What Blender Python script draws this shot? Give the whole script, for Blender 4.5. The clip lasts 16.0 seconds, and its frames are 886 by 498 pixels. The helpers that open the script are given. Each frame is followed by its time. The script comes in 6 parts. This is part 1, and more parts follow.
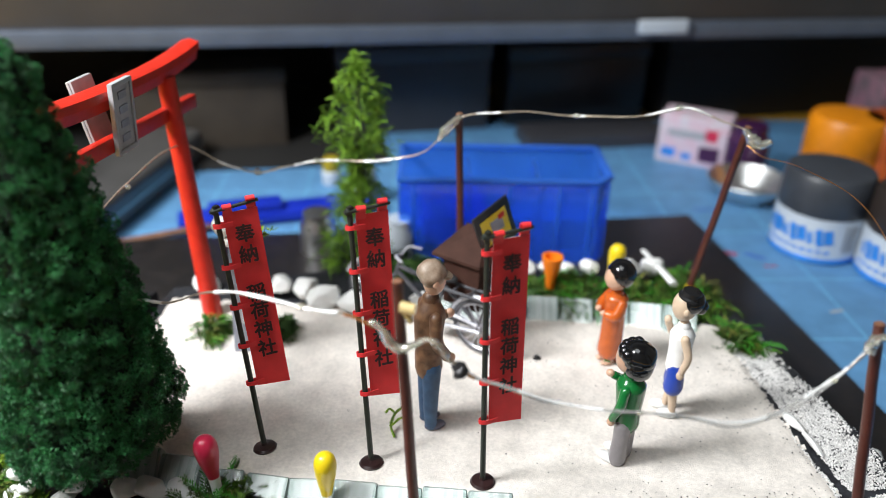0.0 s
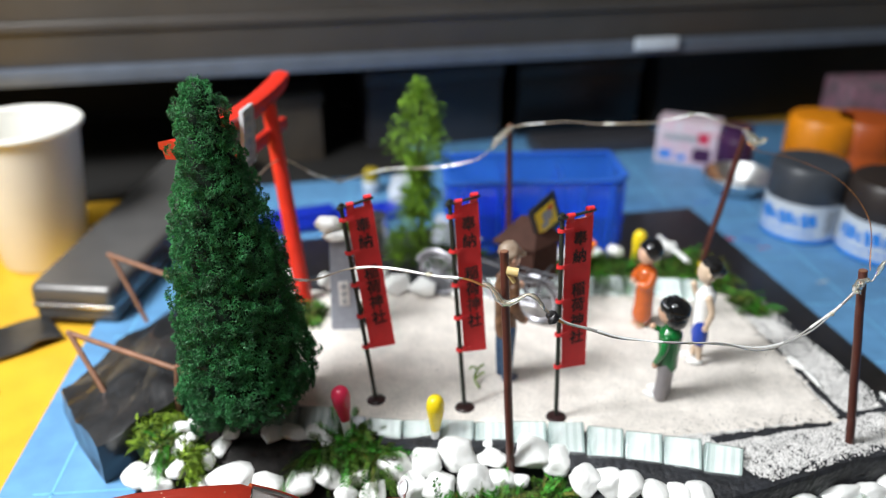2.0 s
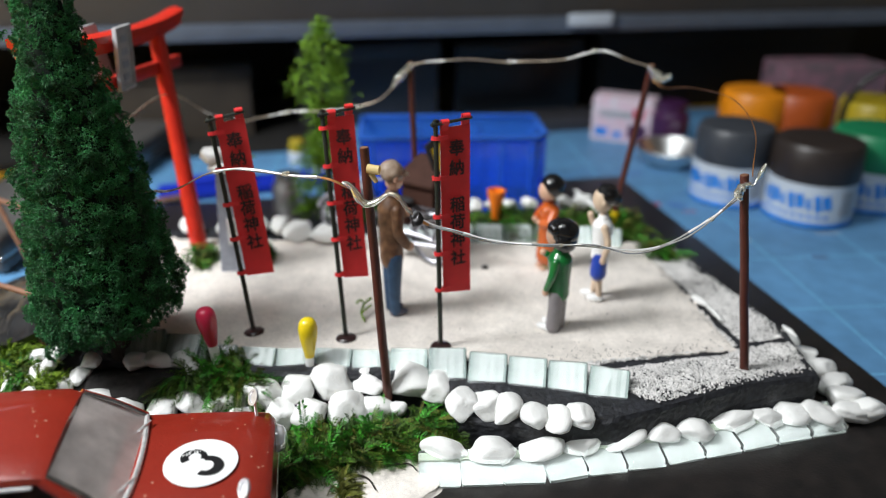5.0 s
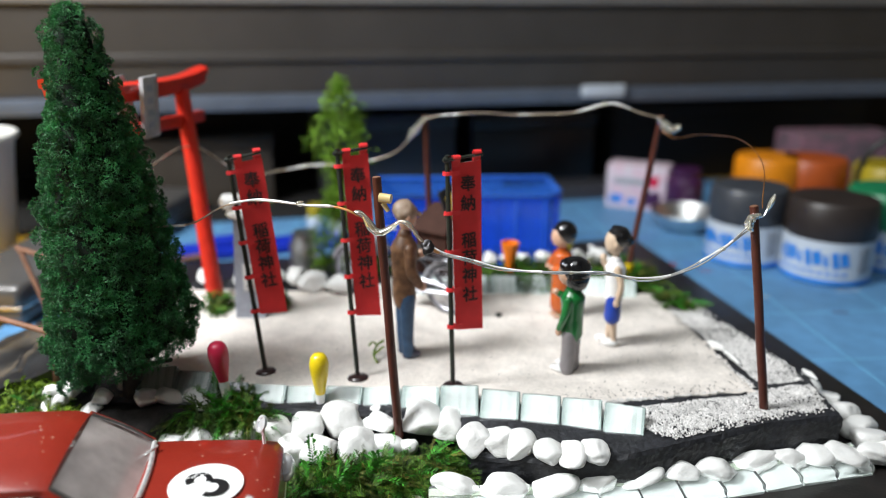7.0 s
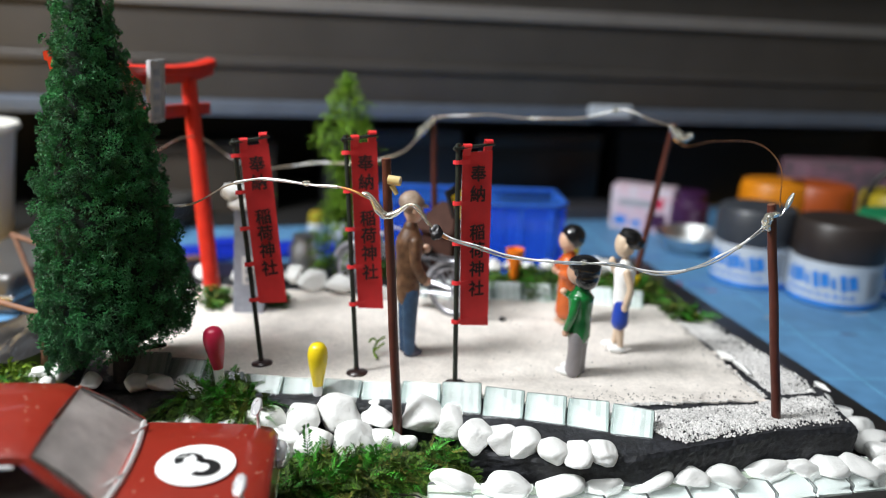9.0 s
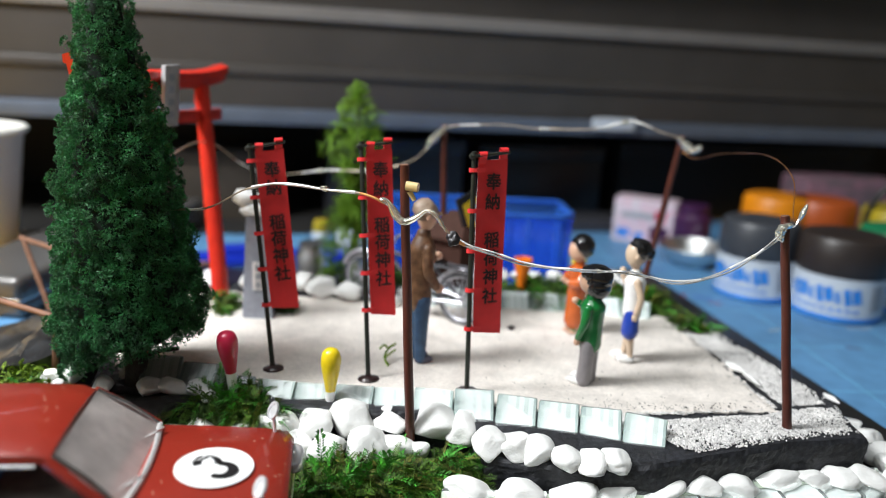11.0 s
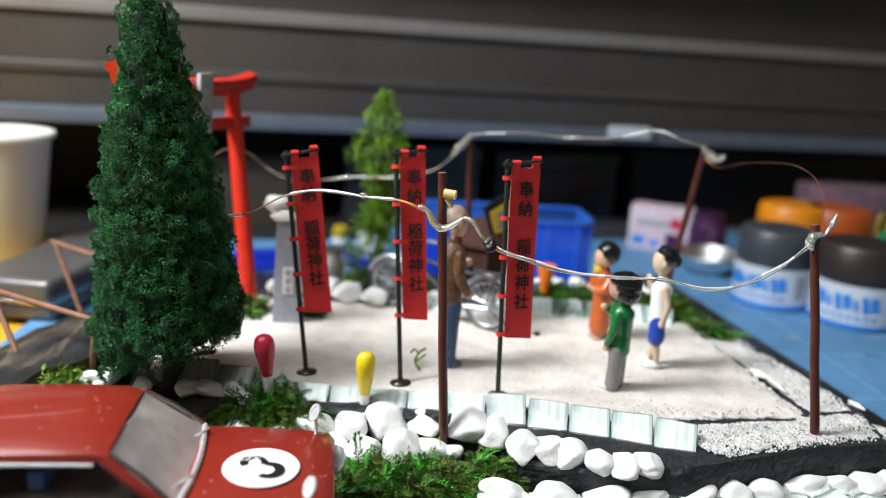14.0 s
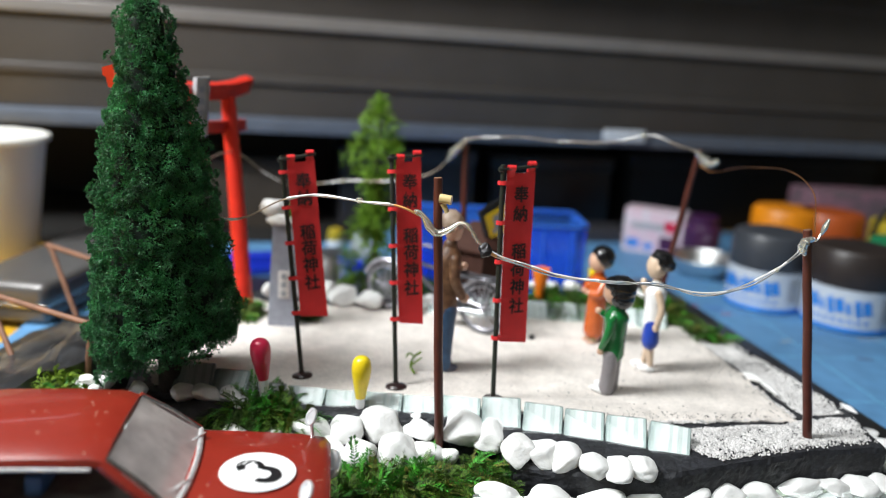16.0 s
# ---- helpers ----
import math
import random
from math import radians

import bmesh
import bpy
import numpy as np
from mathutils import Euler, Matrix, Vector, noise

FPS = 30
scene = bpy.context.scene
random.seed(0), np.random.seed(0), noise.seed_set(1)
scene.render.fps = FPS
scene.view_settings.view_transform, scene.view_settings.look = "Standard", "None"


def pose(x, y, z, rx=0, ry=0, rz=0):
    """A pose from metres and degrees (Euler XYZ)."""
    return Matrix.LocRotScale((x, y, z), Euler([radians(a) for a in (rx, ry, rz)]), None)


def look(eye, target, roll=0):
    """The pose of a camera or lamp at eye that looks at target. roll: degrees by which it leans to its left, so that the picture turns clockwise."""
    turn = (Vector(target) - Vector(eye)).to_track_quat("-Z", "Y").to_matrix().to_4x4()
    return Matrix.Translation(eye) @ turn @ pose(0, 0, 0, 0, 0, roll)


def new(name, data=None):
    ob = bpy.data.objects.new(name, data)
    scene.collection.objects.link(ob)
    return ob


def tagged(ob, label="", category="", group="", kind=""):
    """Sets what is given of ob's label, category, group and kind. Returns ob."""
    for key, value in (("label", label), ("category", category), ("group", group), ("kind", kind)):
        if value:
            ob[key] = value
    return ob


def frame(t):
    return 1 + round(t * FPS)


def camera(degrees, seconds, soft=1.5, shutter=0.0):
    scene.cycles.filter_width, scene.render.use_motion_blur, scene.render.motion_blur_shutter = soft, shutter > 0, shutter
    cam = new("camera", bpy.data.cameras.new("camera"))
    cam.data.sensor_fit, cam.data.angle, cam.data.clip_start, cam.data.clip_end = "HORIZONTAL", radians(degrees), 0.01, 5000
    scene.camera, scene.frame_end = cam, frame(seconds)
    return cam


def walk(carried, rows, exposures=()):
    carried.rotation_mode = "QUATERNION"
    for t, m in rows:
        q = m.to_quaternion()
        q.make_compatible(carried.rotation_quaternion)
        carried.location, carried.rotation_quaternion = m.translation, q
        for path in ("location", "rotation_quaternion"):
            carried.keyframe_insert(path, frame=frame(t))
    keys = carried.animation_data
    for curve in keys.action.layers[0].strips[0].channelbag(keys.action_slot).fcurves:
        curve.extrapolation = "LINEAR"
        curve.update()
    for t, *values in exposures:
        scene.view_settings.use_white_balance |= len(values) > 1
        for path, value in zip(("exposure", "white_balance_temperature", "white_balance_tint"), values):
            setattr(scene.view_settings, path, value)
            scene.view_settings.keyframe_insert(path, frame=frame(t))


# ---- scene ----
cam = camera(59.00, 16.0, soft=0.6)
PATH = [
    (0, (0.00419, -0.00051, 0.14631), (-0.00690, 0.17589, 0.05273), 1.58),
    (0.5, (-0.00387, -0.00972, 0.14934), (-0.01123, 0.16597, 0.05405), 1.42),
    (1, (-0.01162, -0.01582, 0.14950), (-0.01684, 0.15953, 0.05344), 0.92),
    (1.5, (-0.01516, -0.03232, 0.15638), (-0.01970, 0.14423, 0.06252), 0.50),
    (2, (-0.02064, -0.04574, 0.15963), (-0.02607, 0.13266, 0.06940), 0.16),
    (2.5, (-0.02344, -0.05597, 0.15963), (-0.02995, 0.12217, 0.06895), -0.12),
    (3, (-0.02866, -0.06687, 0.15494), (-0.03463, 0.11144, 0.06453), 1.66),
    (3.5, (-0.02376, -0.06896, 0.15916), (-0.02825, 0.10919, 0.06838), 1.20),
    (4, (-0.01694, -0.06820, 0.16271), (-0.01796, 0.11003, 0.07198), 1.30),
    (4.5, (-0.00077, -0.05386, 0.14516), (0.00189, 0.12685, 0.05951), 1.39),
    (4.7, (0.00536, -0.04880, 0.13722), (0.00676, 0.13227, 0.05229), 1.18),
    (6.8, (0.01146, -0.05558, 0.11277), (0.00415, 0.13475, 0.05176), 0.45),
    (7, (0.01002, -0.05546, 0.11532), (0.00339, 0.13480, 0.05403), 0.26),
    (7.5, (0.01098, -0.05507, 0.11204), (0.00265, 0.13633, 0.05461), 0.60),
    (8, (0.01047, -0.05491, 0.10701), (0.00304, 0.13706, 0.05140), 1.93),
    (8.5, (0.00954, -0.05534, 0.10215), (0.00256, 0.13748, 0.04948), 2.40),
    (8.7, (0.00868, -0.05335, 0.10353), (0.00222, 0.13934, 0.05036), 2.35),
    (10.8, (0.00306, -0.05501, 0.10081), (-0.00014, 0.13875, 0.05132), 3.18),
    (11, (0.00256, -0.05476, 0.10211), (-0.00210, 0.13886, 0.05222), 3.28),
    (11.5, (0.00067, -0.05553, 0.10362), (-0.00438, 0.13814, 0.05394), 3.13),
    (12, (-0.00165, -0.05494, 0.10299), (-0.00750, 0.13872, 0.05337), 3.03),
    (12.5, (-0.00347, -0.05804, 0.10346), (-0.00928, 0.13581, 0.05458), 3.15),
    (13, (-0.00509, -0.05797, 0.10411), (-0.01165, 0.13586, 0.05523), 2.83),
    (13.5, (-0.00575, -0.05765, 0.10355), (-0.01235, 0.13629, 0.05511), 3.08),
    (14, (-0.00482, -0.05840, 0.10258), (-0.01055, 0.13556, 0.05414), 3.54),
    (14.5, (-0.00649, -0.05765, 0.10189), (-0.01151, 0.13634, 0.05346), 3.76),
    (15, (-0.00573, -0.05728, 0.10081), (-0.01041, 0.13667, 0.05222), 3.83),
    (15.5, (-0.00538, -0.05810, 0.10123), (-0.00976, 0.13593, 0.05293), 3.69),
    (16, (-0.00516, -0.05917, 0.10352), (-0.00947, 0.13494, 0.05553), 3.70),
]
# the phone darkens a little while it draws back
EXPOSURES = [(0, 0.02), (0.5, -0.13), (1, -0.03), (1.5, 0.01), (2, -0.02), (2.5, -0.06), (3, -0.36), (4, -0.41), (4.5, -0.36), (7, -0.06), (7.5, 0.03), (8.5, -0.08), (11, -0.03), (12, -0.07), (13, 0.0), (16, -0.02)]
walk(cam, [(t, look(eye, target, roll)) for t, eye, target, roll in PATH], EXPOSURES)
# the phone's lens, focused on the front of the model
cam.data.dof.use_dof = True
cam.data.dof.focus_distance = 0.178
cam.data.dof.aperture_fstop = 9.0

# ---- light ----
world = bpy.data.worlds.new("room")
scene.world = world
world.use_nodes = True
world.node_tree.nodes["Background"].inputs["Color"].default_value = (0.86, 0.93, 1.0, 1)
world.node_tree.nodes["Background"].inputs["Strength"].default_value = 0.06


def lamp(name, eye, target, size, watts, colour):
    data = bpy.data.lights.new(name, "AREA")
    data.shape, data.size, data.size_y, data.energy, data.color = "RECTANGLE", size[0], size[1], watts, colour
    ob = new(name, data)
    ob.matrix_world = look(eye, target)
    return ob


lamp("desk_lamp", (-0.29, 0.05, 0.36), (-0.02, 0.14, 0.0), (0.12, 0.12), 3.5, (0.96, 0.985, 1.0))
lamp("ceiling_lamp", (-0.42, -0.35, 1.66), (-0.05, 0.2, 0.0), (1.1, 1.1), 14.3, (0.935, 0.98, 1.0))

# ---- materials ----


def mat(name, colour, rough=0.5, metal=0.0, vary=0.15, scale=400.0, bump=0.0, bump_scale=1500.0, colour2=None, coat=0.0, random_hue=0.0, transmission=0.0, stain=0.12, specular=0.5):
    m = bpy.data.materials.new(name)
    m.use_nodes = True
    nt = m.node_tree
    b = nt.nodes["Principled BSDF"]
    b.inputs["Roughness"].default_value = rough
    b.inputs["Metallic"].default_value = metal
    b.inputs["Coat Weight"].default_value = coat
    b.inputs["Coat Roughness"].default_value = 0.06
    b.inputs["Transmission Weight"].default_value = transmission
    b.inputs["Specular IOR Level"].default_value = specular
    co = nt.nodes.new("ShaderNodeTexCoord")
    fine = nt.nodes.new("ShaderNodeTexNoise")
    fine.inputs["Scale"].default_value = scale
    fine.inputs["Detail"].default_value = 5
    nt.links.new(co.outputs["Object"], fine.inputs["Vector"])
    broad = nt.nodes.new("ShaderNodeTexNoise")
    broad.inputs["Scale"].default_value = scale / 9
    broad.inputs["Detail"].default_value = 3
    nt.links.new(co.outputs["Object"], broad.inputs["Vector"])
    ramp = nt.nodes.new("ShaderNodeMapRange")
    ramp.inputs["From Min"].default_value, ramp.inputs["From Max"].default_value = 0.3, 0.7
    nt.links.new(fine.outputs["Fac"], ramp.inputs["Value"])
    c1 = [v * (1 - vary) for v in colour]
    c2 = list(colour2) if colour2 else [min(1, v * (1 + vary)) for v in colour]
    mix = nt.nodes.new("ShaderNodeMix")
    mix.data_type = "RGBA"
    mix.inputs["A"].default_value, mix.inputs["B"].default_value = (*c1, 1), (*c2, 1)
    nt.links.new(ramp.outputs["Result"], mix.inputs["Factor"])
    hsv = nt.nodes.new("ShaderNodeHueSaturation")
    nt.links.new(mix.outputs["Result"], hsv.inputs["Color"])
    val = nt.nodes.new("ShaderNodeMapRange")
    val.inputs["From Min"].default_value, val.inputs["From Max"].default_value = 0.3, 0.7
    val.inputs["To Min"].default_value, val.inputs["To Max"].default_value = 1 - stain, 1 + stain
    nt.links.new(broad.outputs["Fac"], val.inputs["Value"])
    if random_hue:
        info = nt.nodes.new("ShaderNodeObjectInfo")
        rnd = nt.nodes.new("ShaderNodeMapRange")
        rnd.inputs["To Min"].default_value, rnd.inputs["To Max"].default_value = 1 - random_hue, 1 + random_hue
        nt.links.new(info.outputs["Random"], rnd.inputs["Value"])
        mul = nt.nodes.new("ShaderNodeMath")
        mul.operation = "MULTIPLY"
        nt.links.new(rnd.outputs["Result"], mul.inputs[0])
        nt.links.new(val.outputs["Result"], mul.inputs[1])
        nt.links.new(mul.outputs["Value"], hsv.inputs["Value"])
    else:
        nt.links.new(val.outputs["Result"], hsv.inputs["Value"])
    nt.links.new(hsv.outputs["Color"], b.inputs["Base Color"])
    if bump:
        bn = nt.nodes.new("ShaderNodeTexNoise")
        bn.inputs["Scale"].default_value = bump_scale
        bn.inputs["Detail"].default_value = 4
        nt.links.new(co.outputs["Object"], bn.inputs["Vector"])
        bp = nt.nodes.new("ShaderNodeBump")
        bp.inputs["Strength"].default_value = bump
        bp.inputs["Distance"].default_value = 0.0006
        nt.links.new(bn.outputs["Fac"], bp.inputs["Height"])
        nt.links.new(bp.outputs["Normal"], b.inputs["Normal"])
    return m


def leaf_mat(name, dark, light, rough=0.75, stain=0.5):
    m = mat(name, dark, rough, vary=0.25, scale=1600, stain=stain)
    nt = m.node_tree
    geo = nt.nodes.new("ShaderNodeNewGeometry")
    mix = nt.nodes.new("ShaderNodeMix")
    mix.data_type = "RGBA"
    mix.inputs["A"].default_value, mix.inputs["B"].default_value = (*dark, 1), (*light, 1)
    nt.links.new(geo.outputs["Random Per Island"], mix.inputs["Factor"])
    old = [n for n in nt.nodes if n.bl_idname == "ShaderNodeHueSaturation"][0]
    nt.links.new(mix.outputs["Result"], old.inputs["Color"])
    return m


M = {}
M["grain"] = leaf_mat("pale_grain", (0.50, 0.49, 0.48), (0.90, 0.88, 0.86), 0.6, 0.10)
M["sand"] = mat("sand", (0.755, 0.70, 0.645), 0.95, vary=0.10, scale=1100, bump=0.35, bump_scale=3500, stain=0.13)
M["grain_dark"] = mat("dark_grain", (0.035, 0.035, 0.038), 0.7, vary=0.3)
M["foam"] = mat("black_foam_board", (0.017, 0.018, 0.022), 0.55, vary=0.6, scale=700, bump=1.0, bump_scale=600, stain=0.5)
M["board"] = mat("black_board", (0.012, 0.011, 0.011), 0.42, vary=0.3, scale=200, bump=0.15, colour2=(0.02, 0.016, 0.015))
M["mat_blue"] = mat("blue_cutting_mat", (0.10, 0.255, 0.46), 0.55, vary=0.12, scale=120, bump=0.15, bump_scale=2500)
M["mat_line"] = mat("pale_blue_line", (0.16, 0.45, 0.68), 0.55, vary=0.1)
M["yellow"] = mat("yellow_desk_top", (0.66, 0.37, 0.025), 0.35, vary=0.08, scale=90, bump=0.08)
M["pebble"] = mat("white_pebble", (0.82, 0.82, 0.80), 0.42, vary=0.03, scale=300, bump=0.25, bump_scale=700, random_hue=0.04, stain=0.04)
M["core"] = mat("white_tile_backing", (0.52, 0.555, 0.545), 0.5, vary=0.05)
M["core2"] = mat("pale_mint_tile_backing", (0.40, 0.445, 0.43), 0.5, vary=0.05)
M["core_green"] = mat("pale_green_tile_backing", (0.40, 0.46, 0.36), 0.5, vary=0.08)
M["core3"] = mat("grey_green_tile_edge", (0.25, 0.31, 0.295), 0.5, vary=0.06)
M["moss"] = leaf_mat("green_moss", (0.012, 0.034, 0.003), (0.105, 0.215, 0.016), 0.75, 0.8)
M["moss_olive"] = leaf_mat("olive_moss", (0.045, 0.060, 0.006), (0.19, 0.20, 0.025), 0.75, 0.5)
M["moss_vivid"] = leaf_mat("vivid_green_moss", (0.02, 0.11, 0.008), (0.06, 0.36, 0.02), 0.6, 0.4)
M["moss_dark"] = leaf_mat("dark_moss", (0.010, 0.036, 0.006), (0.05, 0.12, 0.016))
M["moss_bright"] = leaf_mat("bright_moss", (0.04, 0.10, 0.005), (0.27, 0.40, 0.02))
M["fir"] = leaf_mat("dark_green_flock", (0.003, 0.036, 0.013), (0.052, 0.29, 0.082), 0.5, 0.65)
# near-black green with the shade deep inside the fir put into its colour
M["fir_shade"] = leaf_mat("dark_green_shade", (0.0015, 0.010, 0.004), (0.003, 0.020, 0.007), 0.9, 0.3)
M["thuja"] = leaf_mat("light_green_moss_tree", (0.05, 0.15, 0.010), (0.26, 0.45, 0.03))
M["bark"] = mat("dark_bark", (0.022, 0.017, 0.013), 0.9, vary=0.3, bump=0.5)
M["soil"] = mat("dark_soil", (0.012, 0.010, 0.009), 0.9, vary=0.5, bump=0.8, bump_scale=900)
M["brown"] = mat("brown_painted_stick", (0.085, 0.022, 0.014), 0.38, vary=0.2, scale=250, bump=0.15)
M["wood"] = mat("bare_wood_stick", (0.20, 0.095, 0.055), 0.6, vary=0.2, scale=300, bump=0.2)
M["cart"] = mat("brown_cart_paint", (0.055, 0.024, 0.017), 0.8, vary=0.15, bump=0.1, specular=0.2)
M["bike_tyre"] = mat("dark_grey_bicycle", (0.075, 0.075, 0.085), 0.5, vary=0.2, scale=300)
M["bike_silver"] = mat("dull_silver_bicycle", (0.48, 0.48, 0.52), 0.35, metal=0.5, vary=0.2, scale=300)
M["torii"] = mat("vermilion_paint", (0.62, 0.026, 0.012), 0.38, vary=0.12, scale=200, bump=0.1)
M["flag"] = mat("red_paper", (0.84, 0.036, 0.04), 0.6, vary=0.06, scale=300, bump=0.08)
M["paper_edge"] = mat("white_paper_edge", (0.75, 0.72, 0.70), 0.7, vary=0.05)
M["ink"] = mat("black_ink", (0.03, 0.008, 0.008), 0.7, vary=0.1)
M["pole"] = mat("dark_green_pole", (0.02, 0.024, 0.018), 0.4, vary=0.25, scale=400)
M["foot"] = mat("dark_brown_foot", (0.028, 0.012, 0.012), 0.3, vary=0.2)
M["wire"] = mat("silver_wire", (0.95, 0.93, 0.88), 0.13, metal=0.65, vary=0.15, scale=500, bump=0.9, bump_scale=350)
M["wire_dull"] = mat("dull_tinned_wire", (0.55, 0.46, 0.36), 0.32, metal=0.6, vary=0.2, scale=500)
M["wire_bright"] = mat("bright_white_sleeve", (0.93, 0.93, 0.92), 0.16, metal=0.25, vary=0.05, scale=500, coat=0.5, bump=0.5, bump_scale=400)
M["glue"] = mat("clear_glue", (0.93, 0.89, 0.74), 0.1, vary=0.12, coat=0.6, transmission=0.85)
M["led"] = mat("amber_led", (0.85, 0.66, 0.30), 0.2, vary=0.1, coat=0.5, transmission=0.3)
M["solder"] = mat("dark_solder", (0.03, 0.028, 0.03), 0.35, metal=0.4, vary=0.3)
M["copper"] = mat("copper_wire", (0.62, 0.28, 0.10), 0.3, metal=0.9, vary=0.2)
M["car"] = mat("brick_red_car_paint", (0.235, 0.018, 0.009), 0.36, vary=0.06, scale=1400, bump=0.15, bump_scale=2600, coat=0.7, stain=0.06)


def specks(m, colour, scale, size, share):
    """Fine dust specks over a paint."""
    nt = m.node_tree
    b = nt.nodes["Principled BSDF"]
    src = b.inputs["Base Color"].links[0].from_socket
    co = nt.nodes.new("ShaderNodeTexCoord")
    vor = nt.nodes.new("ShaderNodeTexVoronoi")
    vor.inputs["Scale"].default_value = scale
    nt.links.new(co.outputs["Object"], vor.inputs["Vector"])
    pick = nt.nodes.new("ShaderNodeMath")
    pick.operation = "LESS_THAN"
    pick.inputs[1].default_value = size
    nt.links.new(vor.outputs["Distance"], pick.inputs[0])
    some = nt.nodes.new("ShaderNodeMath")
    some.operation = "GREATER_THAN"
    some.inputs[1].default_value = share
    nt.links.new(vor.outputs["Color"], some.inputs[0])
    both = nt.nodes.new("ShaderNodeMath")
    both.operation = "MULTIPLY"
    nt.links.new(pick.outputs["Value"], both.inputs[0])
    nt.links.new(some.outputs["Value"], both.inputs[1])
    mix = nt.nodes.new("ShaderNodeMix")
    mix.data_type = "RGBA"
    mix.inputs["B"].default_value = (*colour, 1)
    nt.links.new(src, mix.inputs["A"])
    nt.links.new(both.outputs["Value"], mix.inputs["Factor"])
    nt.links.new(mix.outputs["Result"], b.inputs["Base Color"])


specks(M["car"], (0.50, 0.28, 0.20), 640, 0.14, 0.72)
specks(M["sand"], (0.16, 0.15, 0.15), 420, 0.10, 0.84)
M["chrome"] = mat("worn_chrome", (0.88, 0.88, 0.87), 0.3, metal=0.6, vary=0.2, scale=700)
M["chrome_dark"] = mat("dull_chrome", (0.62, 0.62, 0.61), 0.2, metal=1.0, vary=0.25, scale=700)
M["white"] = mat("white_paint", (0.85, 0.85, 0.84), 0.4, vary=0.04)
M["black"] = mat("black_paint", (0.012, 0.012, 0.013), 0.35, vary=0.2)
M["rubber"] = mat("black_rubber", (0.018, 0.018, 0.019), 0.75, vary=0.2)
M["interior"] = mat("car_interior", (0.10, 0.09, 0.08), 0.7, vary=0.3)
M["seat"] = mat("blue_car_seat", (0.03, 0.10, 0.26), 0.5, vary=0.2)
M["windscreen"] = mat("dusty_clear_plastic", (0.46, 0.42, 0.405), 0.28, vary=0.2, transmission=0.62, scale=260, stain=0.2)
M["lamp_glass"] = mat("silver_headlamp", (0.80, 0.81, 0.83), 0.15, metal=0.5, vary=0.1)
M["tail"] = mat("red_lamp", (0.5, 0.01, 0.01), 0.2, vary=0.1)
M["skin"] = mat("painted_skin", (0.62, 0.38, 0.26), 0.4, vary=0.08, coat=0.3)
M["pale_skin"] = mat("pale_painted_skin", (0.66, 0.50, 0.36), 0.4, vary=0.08, coat=0.3)
M["hair"] = mat("glossy_black_hair", (0.006, 0.006, 0.007), 0.18, vary=0.2, coat=0.6)
M["green_shirt"] = mat("glossy_green", (0.008, 0.17, 0.035), 0.2, vary=0.1, coat=0.6)
M["grey_trousers"] = mat("grey_paint", (0.24, 0.22, 0.23), 0.28, vary=0.1, coat=0.4)
M["orange_robe"] = mat("orange_paint", (0.52, 0.10, 0.012), 0.25, vary=0.12, coat=0.5)
M["blue_shorts"] = mat("blue_paint", (0.012, 0.05, 0.36), 0.35, vary=0.1, coat=0.3)
M["jacket"] = mat("brown_jacket", (0.14, 0.062, 0.03), 0.5, vary=0.5, scale=350, colour2=(0.27, 0.14, 0.07))
M["jeans"] = mat("blue_jeans", (0.035, 0.085, 0.17), 0.5, vary=0.25)
M["shoe"] = mat("grey_shoe", (0.10, 0.10, 0.14), 0.5, vary=0.2)
M["cap"] = mat("tan_cap", (0.30, 0.17, 0.09), 0.5, vary=0.4, scale=400, colour2=(0.45, 0.36, 0.28))
M["yellow_paint"] = mat("yellow_plastic", (0.85, 0.62, 0.012), 0.3, vary=0.06, coat=0.3)
M["pink_red"] = mat("crimson_plastic", (0.58, 0.022, 0.07), 0.32, vary=0.06, coat=0.3)
M["orange_plastic"] = mat("orange_plastic", (0.85, 0.20, 0.01), 0.35, vary=0.06)
M["stone"] = mat("grey_stone_paint", (0.33, 0.35, 0.41), 0.7, vary=0.12, bump=0.3)
M["plaque"] = mat("silver_grey_plaque", (0.42, 0.42, 0.43), 0.5, vary=0.1)
M["blue_plastic"] = mat("blue_clear_plastic", (0.13, 0.36, 1.0), 0.08, vary=0.05, transmission=0.88, scale=100)
M["blue_rim"] = mat("light_blue_rim", (0.05, 0.20, 0.80), 0.2, vary=0.08, transmission=0.35, scale=100)
M["blue_solid"] = mat("blue_plastic", (0.01, 0.03, 0.42), 0.3, vary=0.1, scale=100)
M["jar_glass"] = mat("jar_label_paper", (0.55, 0.60, 0.66), 0.35, vary=0.04, scale=100)
M["label_blue"] = mat("label_blue", (0.03, 0.22, 0.66), 0.4, vary=0.12, scale=200)
M["label_grey"] = mat("label_grey", (0.35, 0.37, 0.40), 0.4, vary=0.1)
M["lid_grey"] = mat("dark_grey_lid", (0.045, 0.05, 0.06), 0.42, vary=0.1, scale=200)
M["lid_brown"] = mat("dark_brown_lid", (0.028, 0.020, 0.017), 0.42, vary=0.1, scale=200)
M["lid_green"] = mat("green_lid", (0.01, 0.20, 0.08), 0.42, vary=0.1, scale=200)
M["lid_orange"] = mat("orange_lid", (0.72, 0.235, 0.005), 0.42, vary=0.1, scale=200)
M["lid_red"] = mat("red_orange_lid", (0.42, 0.08, 0.013), 0.42, vary=0.1, scale=200)
M["lid_yellow"] = mat("olive_yellow_lid", (0.40, 0.30, 0.012), 0.42, vary=0.1, scale=200)
M["purple"] = mat("dark_purple", (0.045, 0.008, 0.05), 0.4, vary=0.2)
